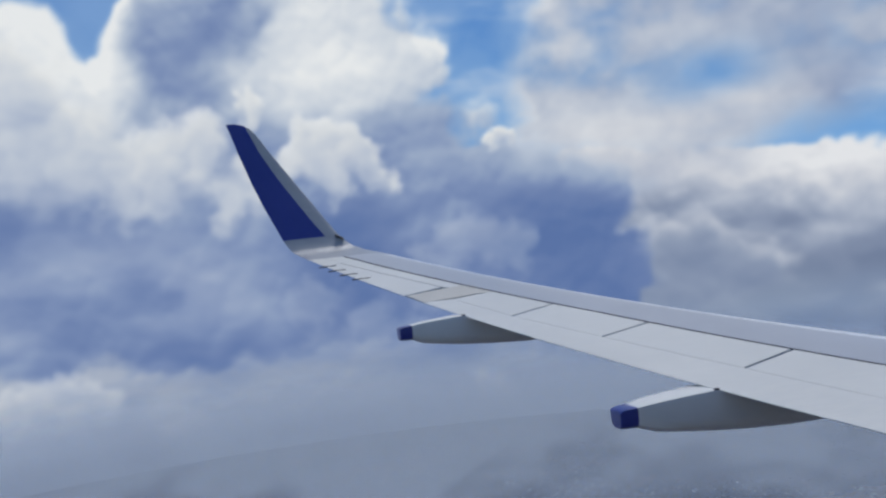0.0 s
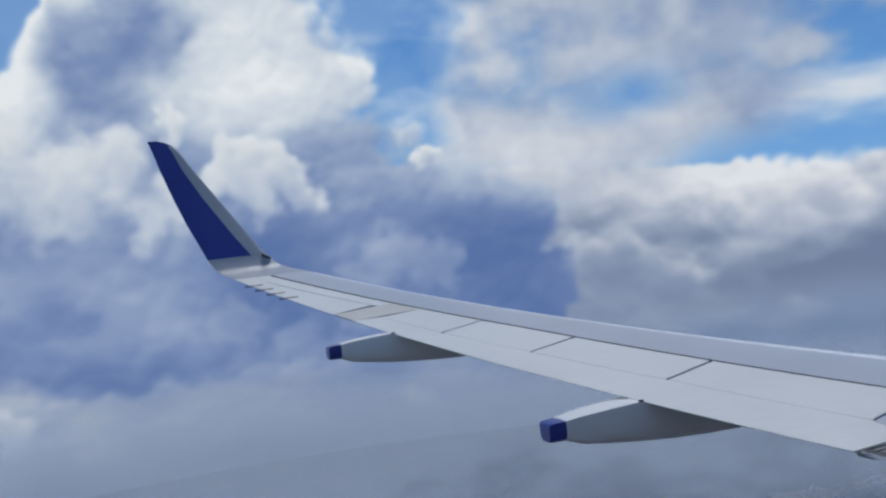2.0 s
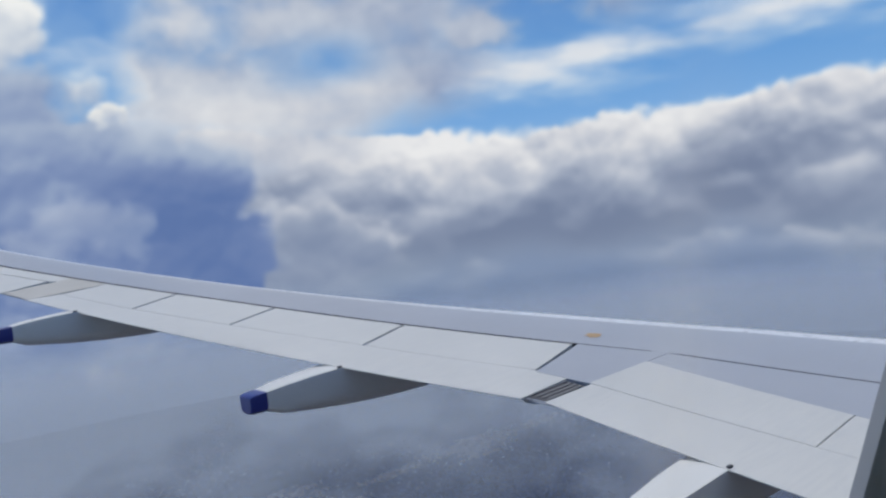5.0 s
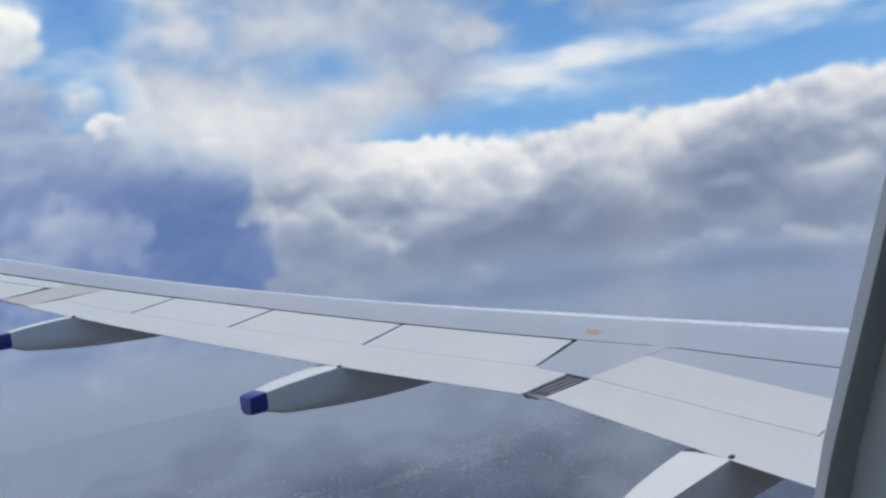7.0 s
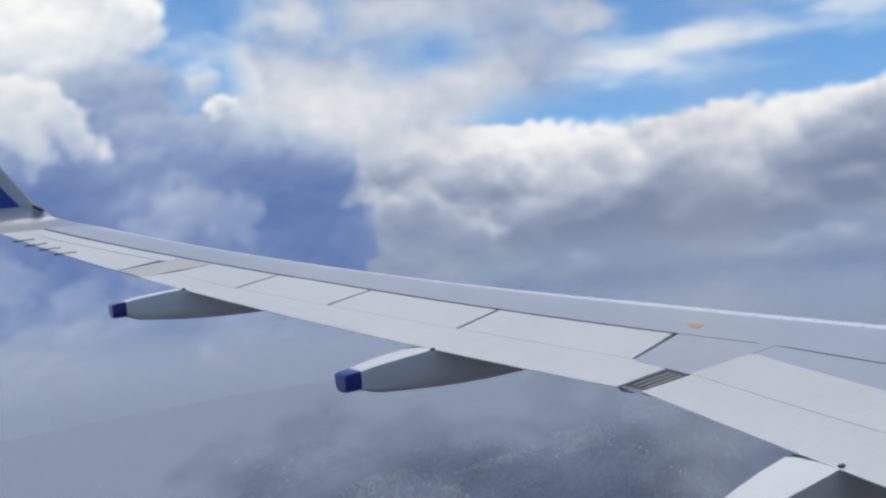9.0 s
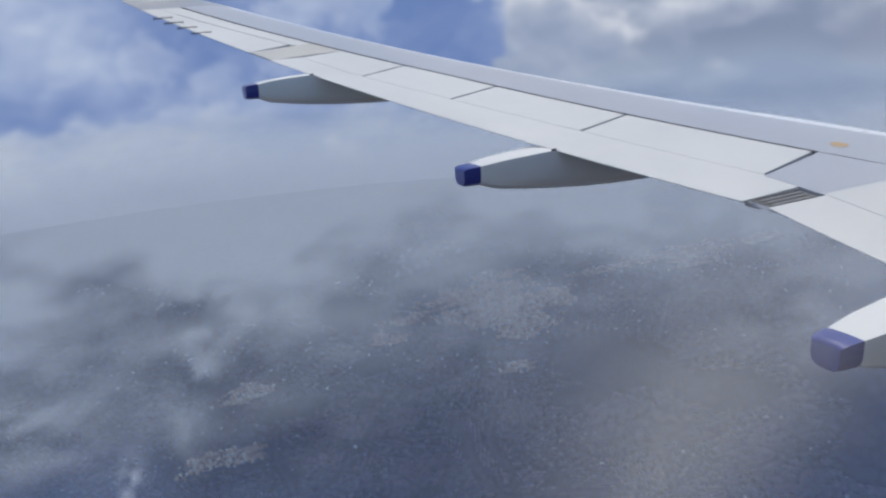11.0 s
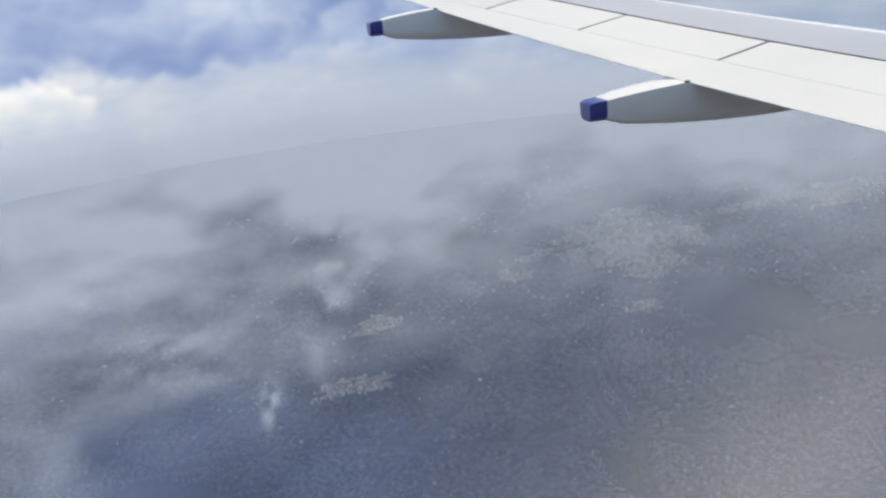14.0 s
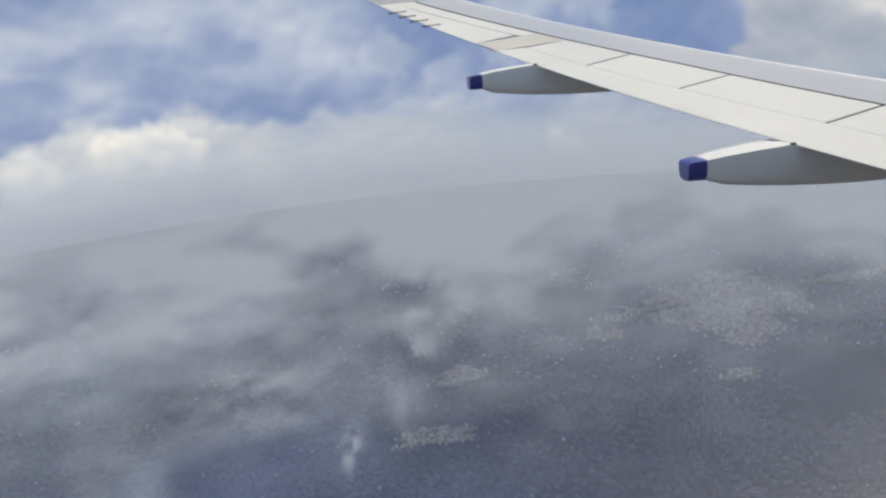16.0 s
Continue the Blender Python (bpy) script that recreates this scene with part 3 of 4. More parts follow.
bright = np.where(A > 6, bright - 0.55 * step01(4, 14, A) * step01(12, 8, E) * np.clip(bright - 0.42, 0, 1), bright)
col = blend([(-0.25, (98, 122, 172)), (0.0, (116, 136, 180)), (0.2, (134, 152, 190)), (0.45, (168, 182, 206)), (0.75, (214, 220, 228)), (1.05, (246, 246, 244))], bright)
sky_rgb = lay(sky_rgb, col, body)


def clump(balls, fine, seed, most=1.0):
    """Sunlit round heads at (az, el, size), melted together, with soft undersides."""
    global sky_rgb
    wa = A + fine * 1.5 * (fbm(A / fine + seed, E / fine, 4, 0) - 0.5)
    we = E + fine * 1.5 * (fbm(A / fine + seed + 7, E / fine + 3, 4, 1) - 0.5)
    acc = 0
    for a, e, r in balls:
        v = (we - e) / r
        acc = acc + np.exp(-2.2 * (((wa - a) / r) ** 2 + np.where(v < 0, 0.6 * v, v) ** 2))
    d = np.log(acc + 1e-6) / 2.2
    h = cauli(A, E, fine * 1.5, seed)
    body = step01(-1.25, 0.0, d + 0.5 * (h - 0.5))
    sun_in = lit(body * (0.2 + 0.8 * h), fine * 2.2, 0.7 / fine, -0.3)
    bright = 0.18 + 0.75 * sun_in + 0.35 * (h - shifted(h, -0.2, 0.5)) + 0.3 * (fbm(A / fine / 2, E / fine / 2, 4, 2) - 0.5)
    c = blend([(0.1, (160, 174, 202)), (0.45, (206, 212, 222)), (0.75, (236, 236, 234)), (1.0, (250, 249, 246))], bright)
    sky_rgb = lay(sky_rgb, c, most * body)


clump([(-3.5, 9.4, 2.4), (-0.5, 10.4, 2.2), (-6, 8.2, 2.0), (-9.5, 11, 3.2), (-13, 13, 4), (2.7, 12.9, 1.0), (5.6, 9.0, 1.3), (7.0, 10.2, 1.3), (8.8, 10.1, 1.7), (10.6, 9.0, 1.3), (8, 7.6, 1.5), (3.2, 8, 1.6), (1, 6.2, 1.6), (11.5, 7, 1.2)], 2.0, 1.3, 0.85)
clump([(19.8, 8.6, 0.6), (20.6, 8.9, 0.6), (21.4, 8.5, 0.4)], 0.5, 2.2)
# faint heads low on the tower's face
clump([(16.5, 1.6, 1.6), (18.8, 2.0, 1.5), (21, 1.0, 1.6), (14, -0.2, 1.8)], 1.4, 9.4, 0.28)
clump([(10, -3.5, 1.8), (13, -4.6, 1.6), (24, -4.4, 1.4), (6, -1.5, 1.6)], 1.6, 12.4, 0.22)

# pale broken cloud low beside the tip
n = fbm(A / 8 + 12, E / 4 + 3, 6, 0)
al = step01(0.36, 0.66, n + 0.20 * step01(-6, 2, E) * step01(9, 3, E) * step01(14, 2, A) - 0.12 * step01(-14, -24, A)) * step01(-9, -5, E) * step01(7, 1, E) * step01(8, -4, A)
sky_rgb = lay(sky_rgb, blend([(0.3, (160, 174, 204)), (0.6, (196, 204, 220)), (0.85, (228, 230, 233))], n + 0.25 * (n - shifted(n, 0, 0.8)) * 2), 0.45 * al)

# haze towards the land, painted into the backdrop's colour
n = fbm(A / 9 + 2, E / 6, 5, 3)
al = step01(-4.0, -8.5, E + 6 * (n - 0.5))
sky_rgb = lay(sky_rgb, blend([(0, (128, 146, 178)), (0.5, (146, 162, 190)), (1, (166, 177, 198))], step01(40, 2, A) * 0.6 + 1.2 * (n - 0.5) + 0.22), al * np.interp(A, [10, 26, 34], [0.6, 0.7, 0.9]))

# lumpy heads of cloud that hide the land's far end
h = cauli(A, E, 3.6, 14.2)
h2 = cauli(A, E, 1.5, 4.2)
n = fbm(A / 7 + 21, E / 4.5, 6, 2)
f = fbm(A / 1.6 + 2, E / 1.3, 5, 0)
top = np.interp(A, [-52, -22, -13, -8, -4, 2, 8, 14, 20, 30, 45, 102], [-6.5, -5.0, -5.0, -5.8, -6.2, -5.2, -4.6, -5.6, -6.4, -7.0, -7.4, -7.4]) + 4.0 * (n - 0.5) + 2.6 * (h - 0.5) + 1.1 * (h2 - 0.5) + 0.5 * (f - 0.5)
body = step01(-0.1, 1.6, top - E)
col = blend([(0, (126, 145, 184)), (0.5, (152, 167, 196)), (1, (194, 199, 208))], step01(34, 6, A) * 0.50 + 0.18 + 0.9 * (n - 0.5) + 0.5 * (h - shifted(h, -0.1, 0.6)) + 0.3 * (h2 - shifted(h2, -0.1, 0.4)))
sky_rgb = lay(sky_rgb, col, body * np.interp(A, [-20, 0, 20, 40], [0.8, 0.7, 0.7, 0.75]))
clump([(-13.6, -5.8, 1.2), (-11.8, -5.4, 1.1), (-9.8, -6.1, 1.5), (-8.2, -6.6, 1.0), (-4.6, -9.3, 1.0), (-3.2, -9.5, 1.1), (-1.9, -10.1, 0.8), (-18.5, -7.0, 1.8)], 0.9, 6.1, 0.5)
clump([(17.4, -8.6, 0.7), (18.6, -9.3, 0.8), (19.6, -10.2, 0.6)], 0.7, 3.3, 0.6)

# backdrop colour darkened low down, standing for dim land beyond the haze
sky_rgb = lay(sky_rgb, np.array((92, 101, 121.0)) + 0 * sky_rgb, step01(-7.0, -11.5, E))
for ax in (0, 1):      # soft vapour
    sky_rgb = 0.5 * sky_rgb + 0.25 * np.roll(sky_rgb, 1, ax) + 0.25 * np.roll(sky_rgb, -1, ax)
lin = np.clip(sky_rgb, 0, 255) / 255.0
lin = np.where(lin < 0.04045, lin / 12.92, ((lin + 0.055) / 1.055) ** 2.4)
open_edge = step01(29.3, 25, E) * step01(-52, -44, A) * step01(101.5, 94, A)
a, e = np.radians(A), np.radians(E)
FAR = 4780.0
P = np.stack([np.sin(a) * np.cos(e) * FAR + EYE.x, np.cos(a) * np.cos(e) * FAR + EYE.y, np.sin(e) * FAR + EYE.z], -1)
nu, nv = A.shape
idx = np.arange(nu * nv).reshape(nu, nv)
quads = np.stack([idx[:-1, :-1], idx[1:, :-1], idx[1:, 1:], idx[:-1, 1:]], -1).reshape(-1, 4)
me = bpy.data.meshes.new("backdrop")
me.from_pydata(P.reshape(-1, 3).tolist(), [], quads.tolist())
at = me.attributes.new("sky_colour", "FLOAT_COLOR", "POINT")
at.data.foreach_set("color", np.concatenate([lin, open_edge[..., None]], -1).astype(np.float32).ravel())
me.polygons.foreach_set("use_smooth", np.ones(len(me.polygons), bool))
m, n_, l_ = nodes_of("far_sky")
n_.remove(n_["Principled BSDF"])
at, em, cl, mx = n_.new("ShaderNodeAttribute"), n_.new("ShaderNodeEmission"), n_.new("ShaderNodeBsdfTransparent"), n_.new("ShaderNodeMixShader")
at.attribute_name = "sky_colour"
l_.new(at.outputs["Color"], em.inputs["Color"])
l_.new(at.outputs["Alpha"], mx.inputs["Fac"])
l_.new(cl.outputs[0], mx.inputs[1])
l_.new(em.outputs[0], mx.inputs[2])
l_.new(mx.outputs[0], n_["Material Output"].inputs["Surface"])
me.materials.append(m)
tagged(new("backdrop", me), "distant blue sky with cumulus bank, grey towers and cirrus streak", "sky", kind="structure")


def polar_sheet(name, height, make, material, label, category, el=(-50, -5.05), step=(0.36, 0.3)):
    """A level layer, finer towards the aircraft."""
    Az, El = np.meshgrid(np.arange(-100, 100.1, step[0]), np.arange(el[0], el[1] + 0.01, step[1]), indexing="ij")
    r = (EYE.z - height) / np.tan(np.radians(-El))
    X, Y = EYE.x + r * np.sin(np.radians(Az)), EYE.y + r * np.cos(np.radians(Az))
    return sheet(name, np.stack([X, Y, height + 0 * X], -1), make(X, Y, r, Az, El), material, label, category)


# bright mist lying below, open over the town, with loose wisps in it: az, el, half sizes, thickness
WISPS = [(7.4, -18.8, 3.6, 2.6, 0.62), (5.6, -22.4, 2.6, 2.4, 0.42), (-0.6, -28.4, 1.3, 2.0, 0.50), (-6, -23.4, 6.5, 2.6, 0.46), (3.6, -25.4, 2.6, 2.6, 0.36), (-4.2, -38.2, 2.8, 2.2, 0.24),
         (-17, -27, 7, 4, 0.20), (-20, -17, 7, 3, 0.46), (4.0, -38.6, 2.4, 1.6, 0.5), (-11, -19, 5, 2, 0.4), (38, -16, 5, 1.6, 0.3), (20, -13.5, 6, 1.4, 0.34), (50, -21, 5, 3, 0.25)]


def deck(X, Y, r, az, el):
    n = fbm(X / 800 + 40, Y / 800 + 40, 4, 0)
    n2 = fbm(az / 3.2 + 4, el / 1.8 + 14, 4, 2)
    n3 = fbm(az / 6.0 + 24, el / 2.6 + 3, 4, 3)
    rr = r * (1 + 0.30 * (n - 0.5) + 0.22 * (n2 - 0.5)) * np.interp(az, [-180, -40, -15, 12, 25, 40, 70, 180], [1.1, 1.02, 1.04, 1.06, 1.0, 0.95, 0.92, 1.1])
    d = 0.66 * step01(520, 1850, rr) * (1 + (1.16 * n3 - 0.55) * step01(2200, 1500, r))
    d = np.clip(d + 0.40 * (n3 - 0.45) * step01(700, 1300, r) * step01(3600, 2200, r) * step01(34, -4, az), 0, 1)
    for k, (a, e, ra, re, most) in enumerate(WISPS):
        m1 = fbm((az - a) / ra * 1.2 + 1.7 * k, (el - e) / re * 1.2 + 5.1 * k, 5, 2)
        m2 = fbm((az - a) / ra * 3 + 1.7 * k + 5, (el - e) / re * 3 + 1.7 * k, 4, 0)
        w = np.exp(-1.5 * (((az - a) / ra + 0.5 * (m2 - 0.5)) ** 2 + ((el - e) / re + 1.2 * (m1 - 0.5)) ** 2)) * (0.06 + 1.05 * step01(0.34, 0.70, 0.6 * m1 + 0.4 * m2))
        d = 1 - (1 - d) * (1 - most * np.clip(w, 0, 1))
    d = d * step01(4500, 2500, r)
    return np.clip(1 - (1 - np.clip(d, 0, 0.675)) ** (1 / 3), 0.004, 0.315)      # a third of the whole layer


for z in (-420, -413, -406):
    polar_sheet("mist_deck", z, deck, MIST, "bright layer of mist below, thinning over the town", "mist")


# thin bluish veil over the land: tinted sheet for aerial haze, denser with distance
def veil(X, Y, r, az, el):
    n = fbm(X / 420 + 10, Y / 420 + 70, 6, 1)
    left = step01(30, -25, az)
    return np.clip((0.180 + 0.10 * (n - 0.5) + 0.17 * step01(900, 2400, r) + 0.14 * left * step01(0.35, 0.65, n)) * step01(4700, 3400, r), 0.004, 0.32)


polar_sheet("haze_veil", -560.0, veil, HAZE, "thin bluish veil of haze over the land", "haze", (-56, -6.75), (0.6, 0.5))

# ================= ground =================
GZ = -950.0
m, n_, l_ = nodes_of("land")
bs = n_["Principled BSDF"]
tc = n_.new("ShaderNodeTexCoord")
warp = noise_node(n_, l_, 0.006, 3)
addv = n_.new("ShaderNodeVectorMath")
addv.operation = "MULTIPLY_ADD"
addv.inputs[1].default_value = (60, 60, 0)
l_.new(warp.outputs["Color"], addv.inputs[0])
l_.new(tc.outputs["Object"], addv.inputs[2])
vor = n_.new("ShaderNodeTexVoronoi")
vor.distance = "CHEBYCHEV"
vor.inputs["Scale"].default_value = 0.03
l_.new(addv.outputs["Vector"], vor.inputs["Vector"])
vor2 = n_.new("ShaderNodeTexVoronoi")
vor2.distance = "CHEBYCHEV"
vor2.inputs["Scale"].default_value = 0.11
l_.new(addv.outputs["Vector"], vor2.inputs["Vector"])
both = n_.new("ShaderNodeMix")
both.data_type = "RGBA"
both.inputs["Factor"].default_value = 0.5
l_.new(vor.outputs["Color"], both.inputs["A"])
l_.new(vor2.outputs["Color"], both.inputs["B"])
cells = ramp_node(n_, l_, both.outputs["Result"], [(0.2, (0.070, 0.070, 0.078)), (0.5, (0.096, 0.092, 0.100)), (0.82, (0.140, 0.126, 0.132))])
wide = noise_node(n_, l_, 0.003, 8)
tone = ramp_node(n_, l_, wide.outputs["Fac"], [(0.38, (0.35, 0.40, 0.45)), (0.62, (1.3, 1.15, 1.12))])
mul = n_.new("ShaderNodeMix")
mul.data_type, mul.blend_type = "RGBA", "MULTIPLY"
mul.inputs["Factor"].default_value = 1
l_.new(cells.outputs["Color"], mul.inputs["A"])
l_.new(tone.outputs["Color"], mul.inputs["B"])
districts = n_.new("ShaderNodeTexVoronoi")
districts.inputs["Scale"].default_value = 0.0065
l_.new(addv.outputs["Vector"], districts.inputs["Vector"])
kinds = ramp_node(n_, l_, districts.outputs["Color"], [(0.15, (0.5, 0.58, 0.6)), (0.32, (0.9, 0.84, 0.88)), (0.5, (1.2, 1.08, 1.1)), (0.68, (0.7, 0.7, 0.74)), (0.85, (1.45, 1.3, 1.2))])
kinds.color_ramp.interpolation = "CONSTANT"
mul2 = n_.new("ShaderNodeMix")
mul2.data_type, mul2.blend_type = "RGBA", "MULTIPLY"
mul2.inputs["Factor"].default_value = 1
l_.new(mul.outputs["Result"], mul2.inputs["A"])
l_.new(kinds.outputs["Color"], mul2.inputs["B"])
street = mul2
for scale, width in ((0.0065, 0.030), (0.022, 0.065)):      # streets between districts and between blocks
    ve = n_.new("ShaderNodeTexVoronoi")
    ve.feature = "DISTANCE_TO_EDGE"
    ve.inputs["Scale"].default_value = scale
    l_.new(addv.outputs["Vector"], ve.inputs["Vector"])
    line = ramp_node(n_, l_, ve.outputs["Distance"], [(width * 0.5, (0.4, 0.4, 0.44)), (width, (1, 1, 1))])
    mx = n_.new("ShaderNodeMix")
    mx.data_type, mx.blend_type = "RGBA", "MULTIPLY"
    mx.inputs["Factor"].default_value = 1
    l_.new(street.outputs["Result"], mx.inputs["A"])
    l_.new(line.outputs["Color"], mx.inputs["B"])
    street = mx
l_.new(street.outputs["Result"], bs.inputs["Base Color"])
bs.inputs["Roughness"].default_value = 0.95
LAND = m
bm = bmesh.new()
gr = [[bm.verts.new((4850 * k / 24 * math.cos(2 * math.pi * i / 96), 4850 * k / 24 * math.sin(2 * math.pi * i / 96), GZ)) for i in range(96)] for k in range(1, 25)]
c0 = bm.verts.new((0, 0, GZ))
for i in range(96):
    j = (i + 1) % 96
    bm.faces.new((c0, gr[0][i], gr[0][j]))
    for a, b2 in zip(gr, gr[1:]):
        bm.faces.new((a[i], b2[i], b2[j], a[j]))
tagged(part("ground", bm, LAND), "dark patchwork land with town districts far below", "ground", kind="structure")


def island_material(name, stops, rough=0.85):
    m, n, l = nodes_of(name)
    g = n.new("ShaderNodeNewGeometry")
    r = ramp_node(n, l, g.outputs["Random Per Island"], stops)
    r.color_ramp.interpolation = "CONSTANT"
    l.new(r.outputs["Color"], n["Principled BSDF"].inputs["Base Color"])
    n["Principled BSDF"].inputs["Roughness"].default_value = rough
    return m


HOUSES = island_material("mauve_roofs", [(0, (0.15, 0.118, 0.124)), (0.3, (0.175, 0.136, 0.142)), (0.55, (0.125, 0.10, 0.106)), (0.8, (0.19, 0.15, 0.155)), (0.996, (0.36, 0.35, 0.35))])
HOUSES_GREY = island_material("grey_roofs", [(0, (0.12, 0.12, 0.134)), (0.3, (0.14, 0.138, 0.154)), (0.55, (0.095, 0.095, 0.106)), (0.8, (0.155, 0.155, 0.168)), (0.994, (0.38, 0.385, 0.39))])
HOUSES_DARK = island_material("dark_roofs", [(0, (0.08, 0.083, 0.088)), (0.3, (0.115, 0.115, 0.115)), (0.55, (0.07, 0.078, 0.078)), (0.85, (0.16, 0.16, 0.16)), (0.994, (0.4, 0.4, 0.4))])
SUNLIT_BLOCKS = island_material("sunlit_pale_blocks", [(0, (0.72, 0.50, 0.30)), (0.28, (0.82, 0.62, 0.40)), (0.5, (0.30, 0.20, 0.14)), (0.68, (0.96, 0.88, 0.68))])
SHEDS = island_material("pale_shed_roofs", [(0, (0.36, 0.37, 0.39)), (0.5, (0.72, 0.73, 0.73)), (0.75, (0.45, 0.40, 0.36)), (0.85, (0.25, 0.255, 0.27))])
TREES = island_material("tree_crowns", [(0, (0.02, 0.03, 0.022)), (0.4, (0.03, 0.04, 0.026)), (0.75, (0.014, 0.022, 0.018))])
CONCRETE = paint("pale_concrete", (0.42, 0.41, 0.39), (0.55, 0.54, 0.51), 0.85, streak=(0.02, 0.02, 0.02))
ASPHALT = paint("asphalt", (0.045, 0.045, 0.05), (0.06, 0.06, 0.062), 0.9)


def houses(name, cx, cy, ang, lx, ly, hh, material, label, roof=0.35):
    """Many small buildings with ridged roofs in one mesh; all arguments are arrays."""
    base = np.array([(-.5, -.5, 0), (.5, -.5, 0), (.5, .5, 0), (-.5, .5, 0), (-.5, -.5, 1), (.5, -.5, 1), (.5, .5, 1), (-.5, .5, 1), (-.5, 0, 1 + roof), (.5, 0, 1 + roof)])
    faces = [(0, 1, 5, 4), (1, 2, 6, 9, 5), (2, 3, 7, 6), (3, 0, 4, 8, 7), (4, 5, 9, 8), (6, 7, 8, 9)]
    p = base[None] * np.stack([lx, ly, hh], -1)[:, None]
    c, s = np.cos(ang)[:, None], np.sin(ang)[:, None]
    q = np.stack([p[..., 0] * c - p[..., 1] * s + cx[:, None], p[..., 0] * s + p[..., 1] * c + cy[:, None], p[..., 2] + GZ], -1)
    fs = [tuple(i * 10 + v for v in f) for i in range(len(cx)) for f in faces]
    me = bpy.data.meshes.new(name)
    me.from_pydata(q.reshape(-1, 3).tolist(), [], fs)
    me.materials.append(material)
    return tagged(new(name, me), label, "buildings", kind="stuff")


rg = np.random.RandomState(5)
WOODS = [(1219, 1630, 165, 205), (1040, 1500, 90, 60), (1258, 2590, 290, 110), (977, 2203, 80, 45), (753, 2400, 105, 190), (375, 1850, 95, 55), (590, 1120, 34, 95),
         (774, 1226, 30, 30), (-330, 1420, 150, 110), (1350, 1330, 130, 110), (300, 2650, 150, 80), (640, 1980, 60, 60), (520, 1330, 36, 22)]
# districts painted pale as sunlit patches between cloud shadows
SUNLIT_SPOTS = [(1211, 2304, 290, 80), (1130, 2060, 150, 160), (1346, 2159, 120, 90), (1010, 2230, 120, 60), (995, 1736, 60, 26), (319, 2000, 95, 50), (196, 1703, 100, 42), (1384, 2450, 90, 50), (2050, 2240, 260, 90), (760, 2120, 60, 30)]


ROADS = [(60, 1180, 700, 1790, 20, 15), (690, 1560, 600, 1060, 12, 14), (800, 1560, 655, 1150, -14, 12), (180, 1650, 690, 1520, 14, 12), (-250, 1590, 140, 1870, 24, 12),
         (300, 1920, 268, 1480, 16, 8), (-300, 1560, 900, 1090, 50, 12), (1000, 1720, 950, 1230, 20, 8), (885, 1757, 1500, 2700, -90, 10), (420, 1150, 560, 1330, 8, 8),
         (700, 1790, 1150, 1880, -30, 9), (900, 1000, 1700, 1900, 60, 9), (880, 2350, 955, 2180, 4, 13)]


def road_point(road, t, k):
    x0, y0, x1, y1, bow, w = road
    dx, dy = x1 - x0, y1 - y0
    q = (bow * np.sin(t * math.pi) + 12 * np.sin(t * 9 + k)) / math.hypot(dx, dy)
    return x0 + dx * t - dy * q, y0 + dy * t + dx * q


def beside_road(x, y, room):
    hit = np.zeros(np.shape(x), bool)
    t = np.linspace(0, 1, 121)
    for k, road in enumerate(ROADS):
        rx, ry = road_point(road, t, k)
        hit |= (np.abs(x[:, None] - rx) + np.abs(y[:, None] - ry) < (road[5] / 2 + room) * 1.3).any(1)
    return hit


def inside(x, y, spots, grow=1.0):
    d = np.full(np.shape(x), 9.0)
    for a, b, ra, rb in spots:
        d = np.minimum(d, ((x - a) / (ra * grow)) ** 2 + ((y - b) / (rb * grow)) ** 2)
    return d < 1 + 0.9 * (fbm(x / 60 + 30, y / 60 + 30, 3, 0) - 0.5)


gx, gy = np.meshgrid(np.arange(-1300, 2500, 125.0), np.arange(900, 3300, 125.0))
cen = np.stack([gx.ravel(), gy.ravel()], -1) + rg.uniform(-52, 52, (gx.size, 2))
cr, ca = np.hypot(cen[:, 0], cen[:, 1]), np.degrees(np.arctan2(cen[:, 0], cen[:, 1]))
H = []
for k, (cx, cy) in enumerate(cen):
    if cr[k] > 3300 or not -32 < ca[k] < 52:
        continue
    ang = 0.5 + 0.6 * math.sin(cx / 700) + rg.choice([0, 1.57]) + rg.normal() * 0.12
    kind = rg.rand()
    gap_u, gap_v = (7 + 5 * rg.rand(), 8 + 2 * rg.rand()) if kind < 0.85 else (11, 12)
    u, v = np.meshgrid(np.arange(-105, 105, gap_u), np.arange(-105, 105, gap_v))
    u, v = u.ravel() + rg.uniform(-2.4, 2.4, u.size), v.ravel() + rg.uniform(-1.4, 1.4, u.size)
    x, y = cx + u * math.cos(ang) - v * math.sin(ang), cy + u * math.sin(ang) + v * math.cos(ang)
    close = cen[np.hypot(cen[:, 0] - cx, cen[:, 1] - cy) < 330]
    d2 = np.hypot(x[:, None] - close[:, 0], y[:, None] - close[:, 1])
    own = np.hypot(x - cx, y - cy)
    near = np.sort(d2, 1)
    keep = (own <= near[:, 0] + 1e-6) & (near[:, 1] - near[:, 0] > 8) & (rg.rand(x.size) < (0.85 if kind < 0.6 else 0.5) * np.interp(np.hypot(x, y), [2200, 3250], [1, 0.03])) & (fbm(x / 260 + 4, y / 260, 4, 2) > 0.30)
    keep &= ~inside(x, y, WOODS) & ~beside_road(x, y, 7.0)
    c = int(keep.sum())
    if c:
        H.append(np.stack([x[keep], y[keep], np.full(c, ang), gap_u * rg.uniform(0.55, 1.1, c), gap_v * rg.uniform(0.4, 0.75, c), rg.uniform(2, 4, c) + 1.5 * (kind >= 0.85), np.full(c, int(rg.rand() * 3))], -1))
H = np.concatenate(H)
H = H[~inside(H[:, 0], H[:, 1], SUNLIT_SPOTS)]
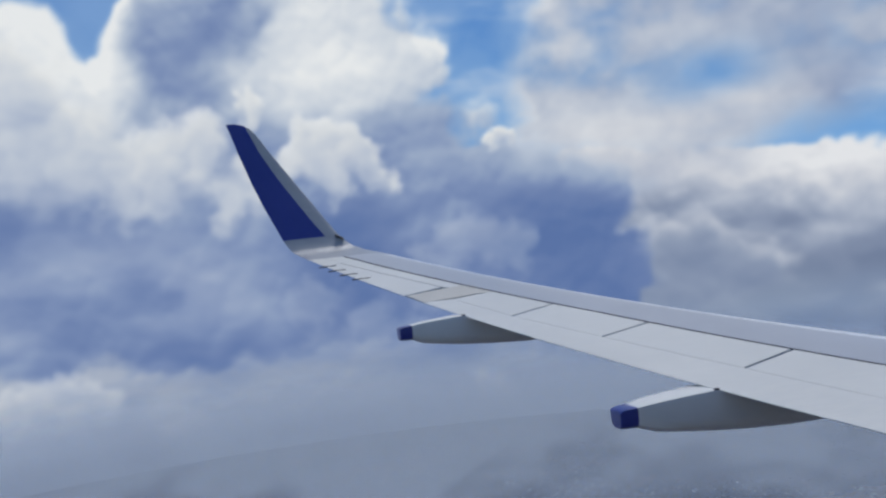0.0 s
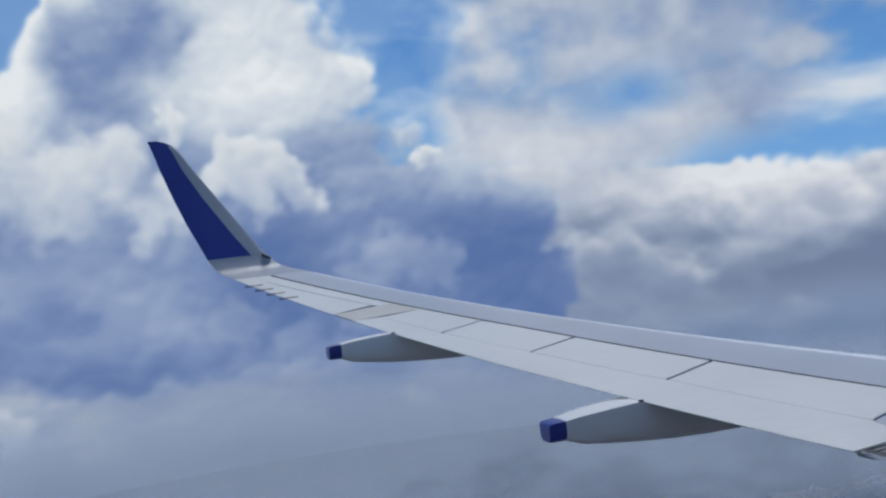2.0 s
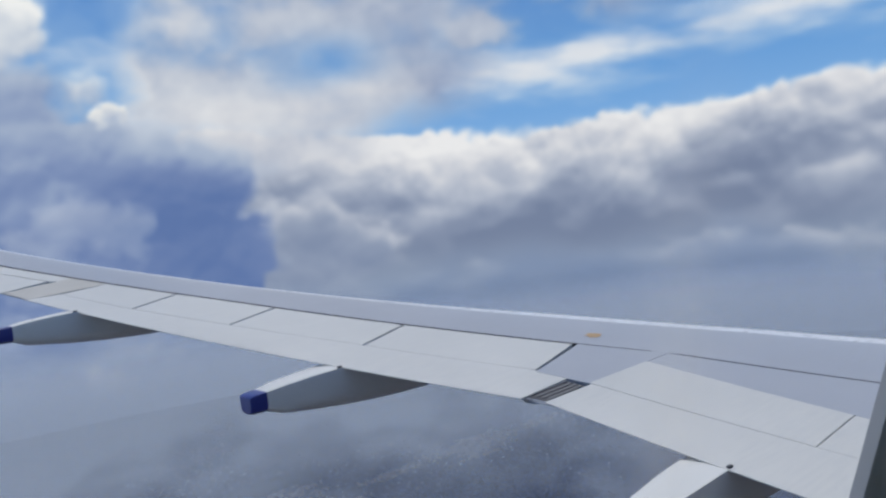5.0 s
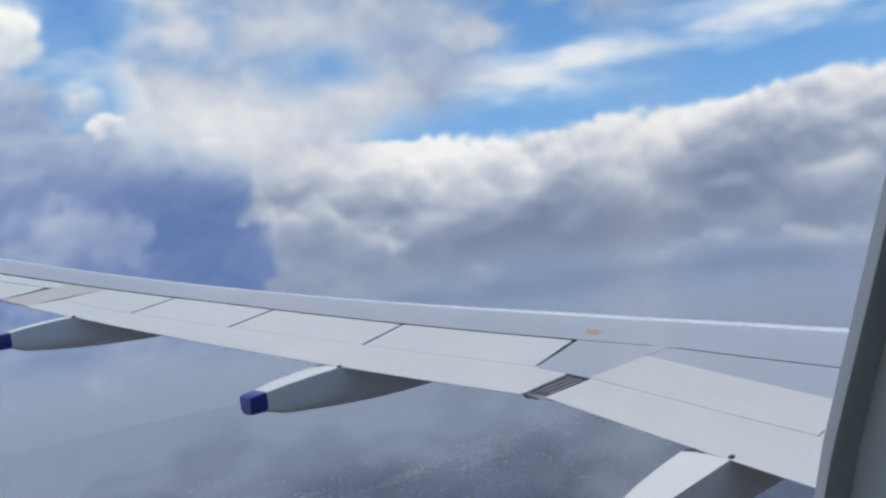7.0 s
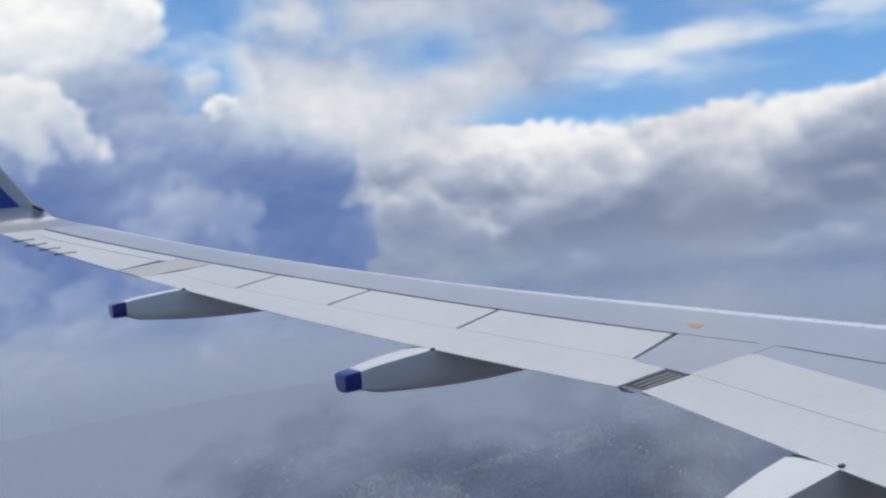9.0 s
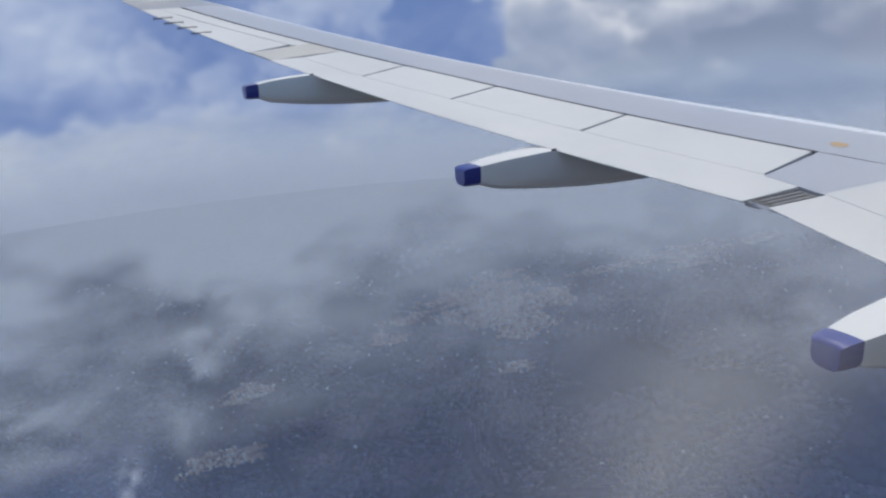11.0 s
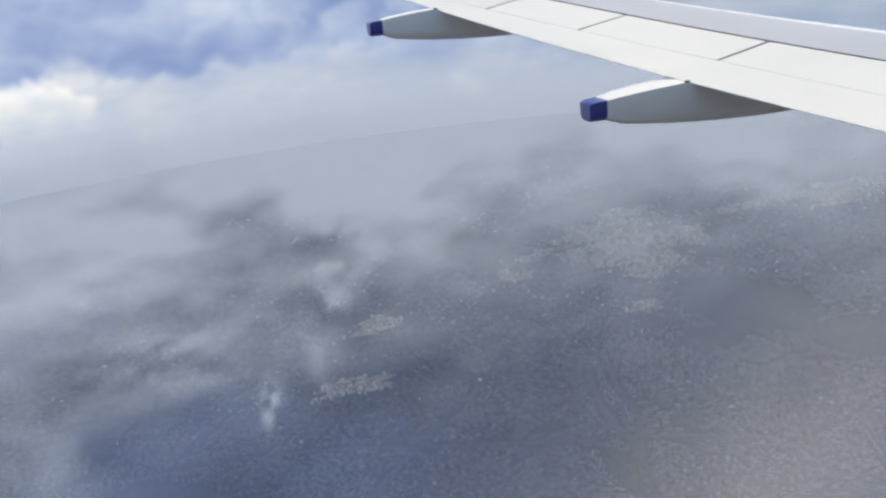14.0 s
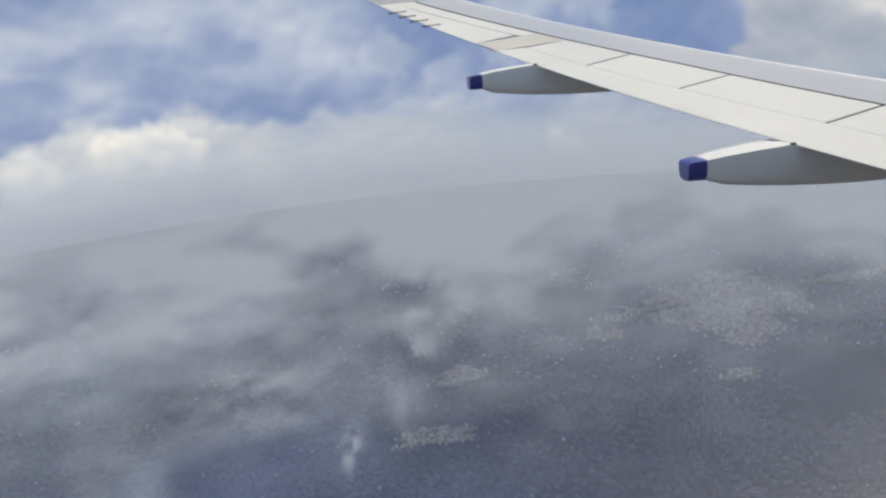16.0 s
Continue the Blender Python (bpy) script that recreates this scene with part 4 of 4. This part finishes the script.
for k, (mt, lb) in enumerate(((HOUSES, "rows of small mauve-roofed houses along streets"), (HOUSES_GREY, "rows of small grey-roofed houses along streets"), (HOUSES_DARK, "rows of small dark-roofed houses along streets"))):
    houses("town_houses", *H[H[:, 6] == k][:, :6].T, mt, lb)
# ground and blocks carry the sunlit patches in their own colour
SUNLIT_EARTH = paint("sunlit_pale_earth", (0.48, 0.31, 0.18), (0.60, 0.41, 0.25), 0.9, streak=(0.02, 0.02, 0.02))
earth = bmesh.new()
px, py = [], []
for a, b, ra, rb in SUNLIT_SPOTS:
    k = int(ra * rb / 11)
    hub = rg.normal(0, 0.52, (9, 2))
    for q, (u, v) in enumerate(hub):
        w = 0.5 + 0.5 * rg.rand(22)
        w = 0.36 * (w + np.roll(w, 1) + np.roll(w, 2)) / 2
        earth.faces.new([earth.verts.new((a + ra * (u + w[t] * math.cos(t / 22 * 6.2832)), b + rb * (v + w[t] * math.sin(t / 22 * 6.2832)), GZ + 0.3 + 0.05 * q)) for t in range(22)])
    pick = rg.randint(0, 9, k)
    px.append(a + ra * (hub[pick, 0] + rg.normal(0, 0.24, k)))
    py.append(b + rb * (hub[pick, 1] + rg.normal(0, 0.24, k)))
tagged(part("sunlit_ground", earth, SUNLIT_EARTH), "pale pinkish earth between town blocks, sunlit patch painted in", "earth", kind="stuff")
px, py = np.concatenate(px), np.concatenate(py)
px, py = np.round(px / 11) * 11 + rg.uniform(-2, 2, px.size), np.round(py / 12) * 12 + rg.uniform(-2, 2, px.size)
ok = fbm(px / 40 + 3, py / 40 + 8, 4, 1) > 0.48
px, py = px[ok], py[ok]
k = px.size
houses("town_blocks", px, py, np.full(k, 0.4) + rg.choice([0, 1.57], k), rg.uniform(4.5, 9, k), rg.uniform(4.5, 7, k), rg.uniform(4, 9, k), SUNLIT_BLOCKS, "crowded sandy town blocks, sunlit patch painted pale", 0.1)
k = 9000
px, py = rg.uniform(-1200, 3200, k), rg.uniform(1500, 4300, k)
ok = (fbm(px / 300 + 9, py / 300 + 3, 5, 1) > 0.52) & ~inside(px, py, WOODS) & (rg.rand(k) < np.interp(py, [1500, 2200, 2800, 3300, 4300], [0.10, 0.55, 0.8, 0.6, 0.05]))
px, py = px[ok], py[ok]
k = px.size
houses("warehouse_sheds", px, py, np.full(k, 0.35) + rg.choice([0, 1.57], k), rg.uniform(4, 17, k) * np.interp(py, [1500, 2600], [0.55, 1]), rg.uniform(3, 8, k) * np.interp(py, [1500, 2600], [0.7, 1]), rg.uniform(3, 5, k), SHEDS, "scattered long pale-roofed sheds and warehouses", 0.12)

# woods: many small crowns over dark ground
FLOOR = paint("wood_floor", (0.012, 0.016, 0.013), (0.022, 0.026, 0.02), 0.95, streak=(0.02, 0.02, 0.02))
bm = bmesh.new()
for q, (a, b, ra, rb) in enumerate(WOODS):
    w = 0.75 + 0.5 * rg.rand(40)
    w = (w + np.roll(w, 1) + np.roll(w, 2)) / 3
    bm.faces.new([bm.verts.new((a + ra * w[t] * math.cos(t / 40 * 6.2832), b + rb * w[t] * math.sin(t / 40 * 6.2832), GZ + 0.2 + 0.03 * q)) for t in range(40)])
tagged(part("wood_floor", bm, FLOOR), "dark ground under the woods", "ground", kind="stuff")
tx, ty = [], []
for a, b, ra, rb in WOODS:
    k = int(ra * rb / 9)
    t, q = rg.uniform(0, 6.28, k), np.sqrt(rg.rand(k)) * 1.12
    tx.append(a + ra * q * np.cos(t))
    ty.append(b + rb * q * np.sin(t))
k = 5000
tx.append(rg.uniform(-1300, 2400, k))
ty.append(rg.uniform(950, 3600, k))
tx, ty = np.concatenate(tx), np.concatenate(ty)
crown = np.array([(1, 0, .45), (.3, .95, .5), (-.8, .6, .4), (-.85, -.55, .5), (.3, -.95, .42), (0.1, 0.05, 1.0)])
size = rg.uniform(1.8, 4.2, tx.size)
turn = rg.uniform(0, 6.28, tx.size)
c, s_ = np.cos(turn)[:, None], np.sin(turn)[:, None]
q = crown[None] * size[:, None, None]
q = np.stack([q[..., 0] * c - q[..., 1] * s_ + tx[:, None], q[..., 0] * s_ + q[..., 1] * c + ty[:, None], q[..., 2] * 1.2 + GZ], -1)
fs = [(i * 6 + a, i * 6 + (a + 1) % 5, i * 6 + 5) for i in range(tx.size) for a in range(5)]
me = bpy.data.meshes.new("woods")
me.from_pydata(q.reshape(-1, 3).tolist(), [], fs)
me.materials.append(TREES)
tagged(new("woods", me), "dark woods and scattered tree crowns among houses", "trees", kind="stuff")

# main roads
for k, (x0, y0, x1, y1, bow, w) in enumerate(ROADS):
    bm = bmesh.new()
    d = Vector((x1 - x0, y1 - y0, 0))
    nrm = Vector((-d.y, d.x, 0)).normalized()
    prev = None
    for i in range(41):
        t = i / 40
        p = Vector((x0, y0, GZ + 0.4)) + d * t + nrm * (bow * math.sin(t * math.pi) + 12 * math.sin(t * 9 + k))
        pair = [bm.verts.new(p + nrm * w / 2), bm.verts.new(p - nrm * w / 2)]
        if prev:
            bm.faces.new((prev[0], prev[1], pair[1], pair[0]))
        prev = pair
    pale = k == 12
    tagged(part("road", bm, CONCRETE if pale else ASPHALT), "broad pale concrete strip beside the woods" if pale else "dark main road winding through the town", "road", kind="structure")
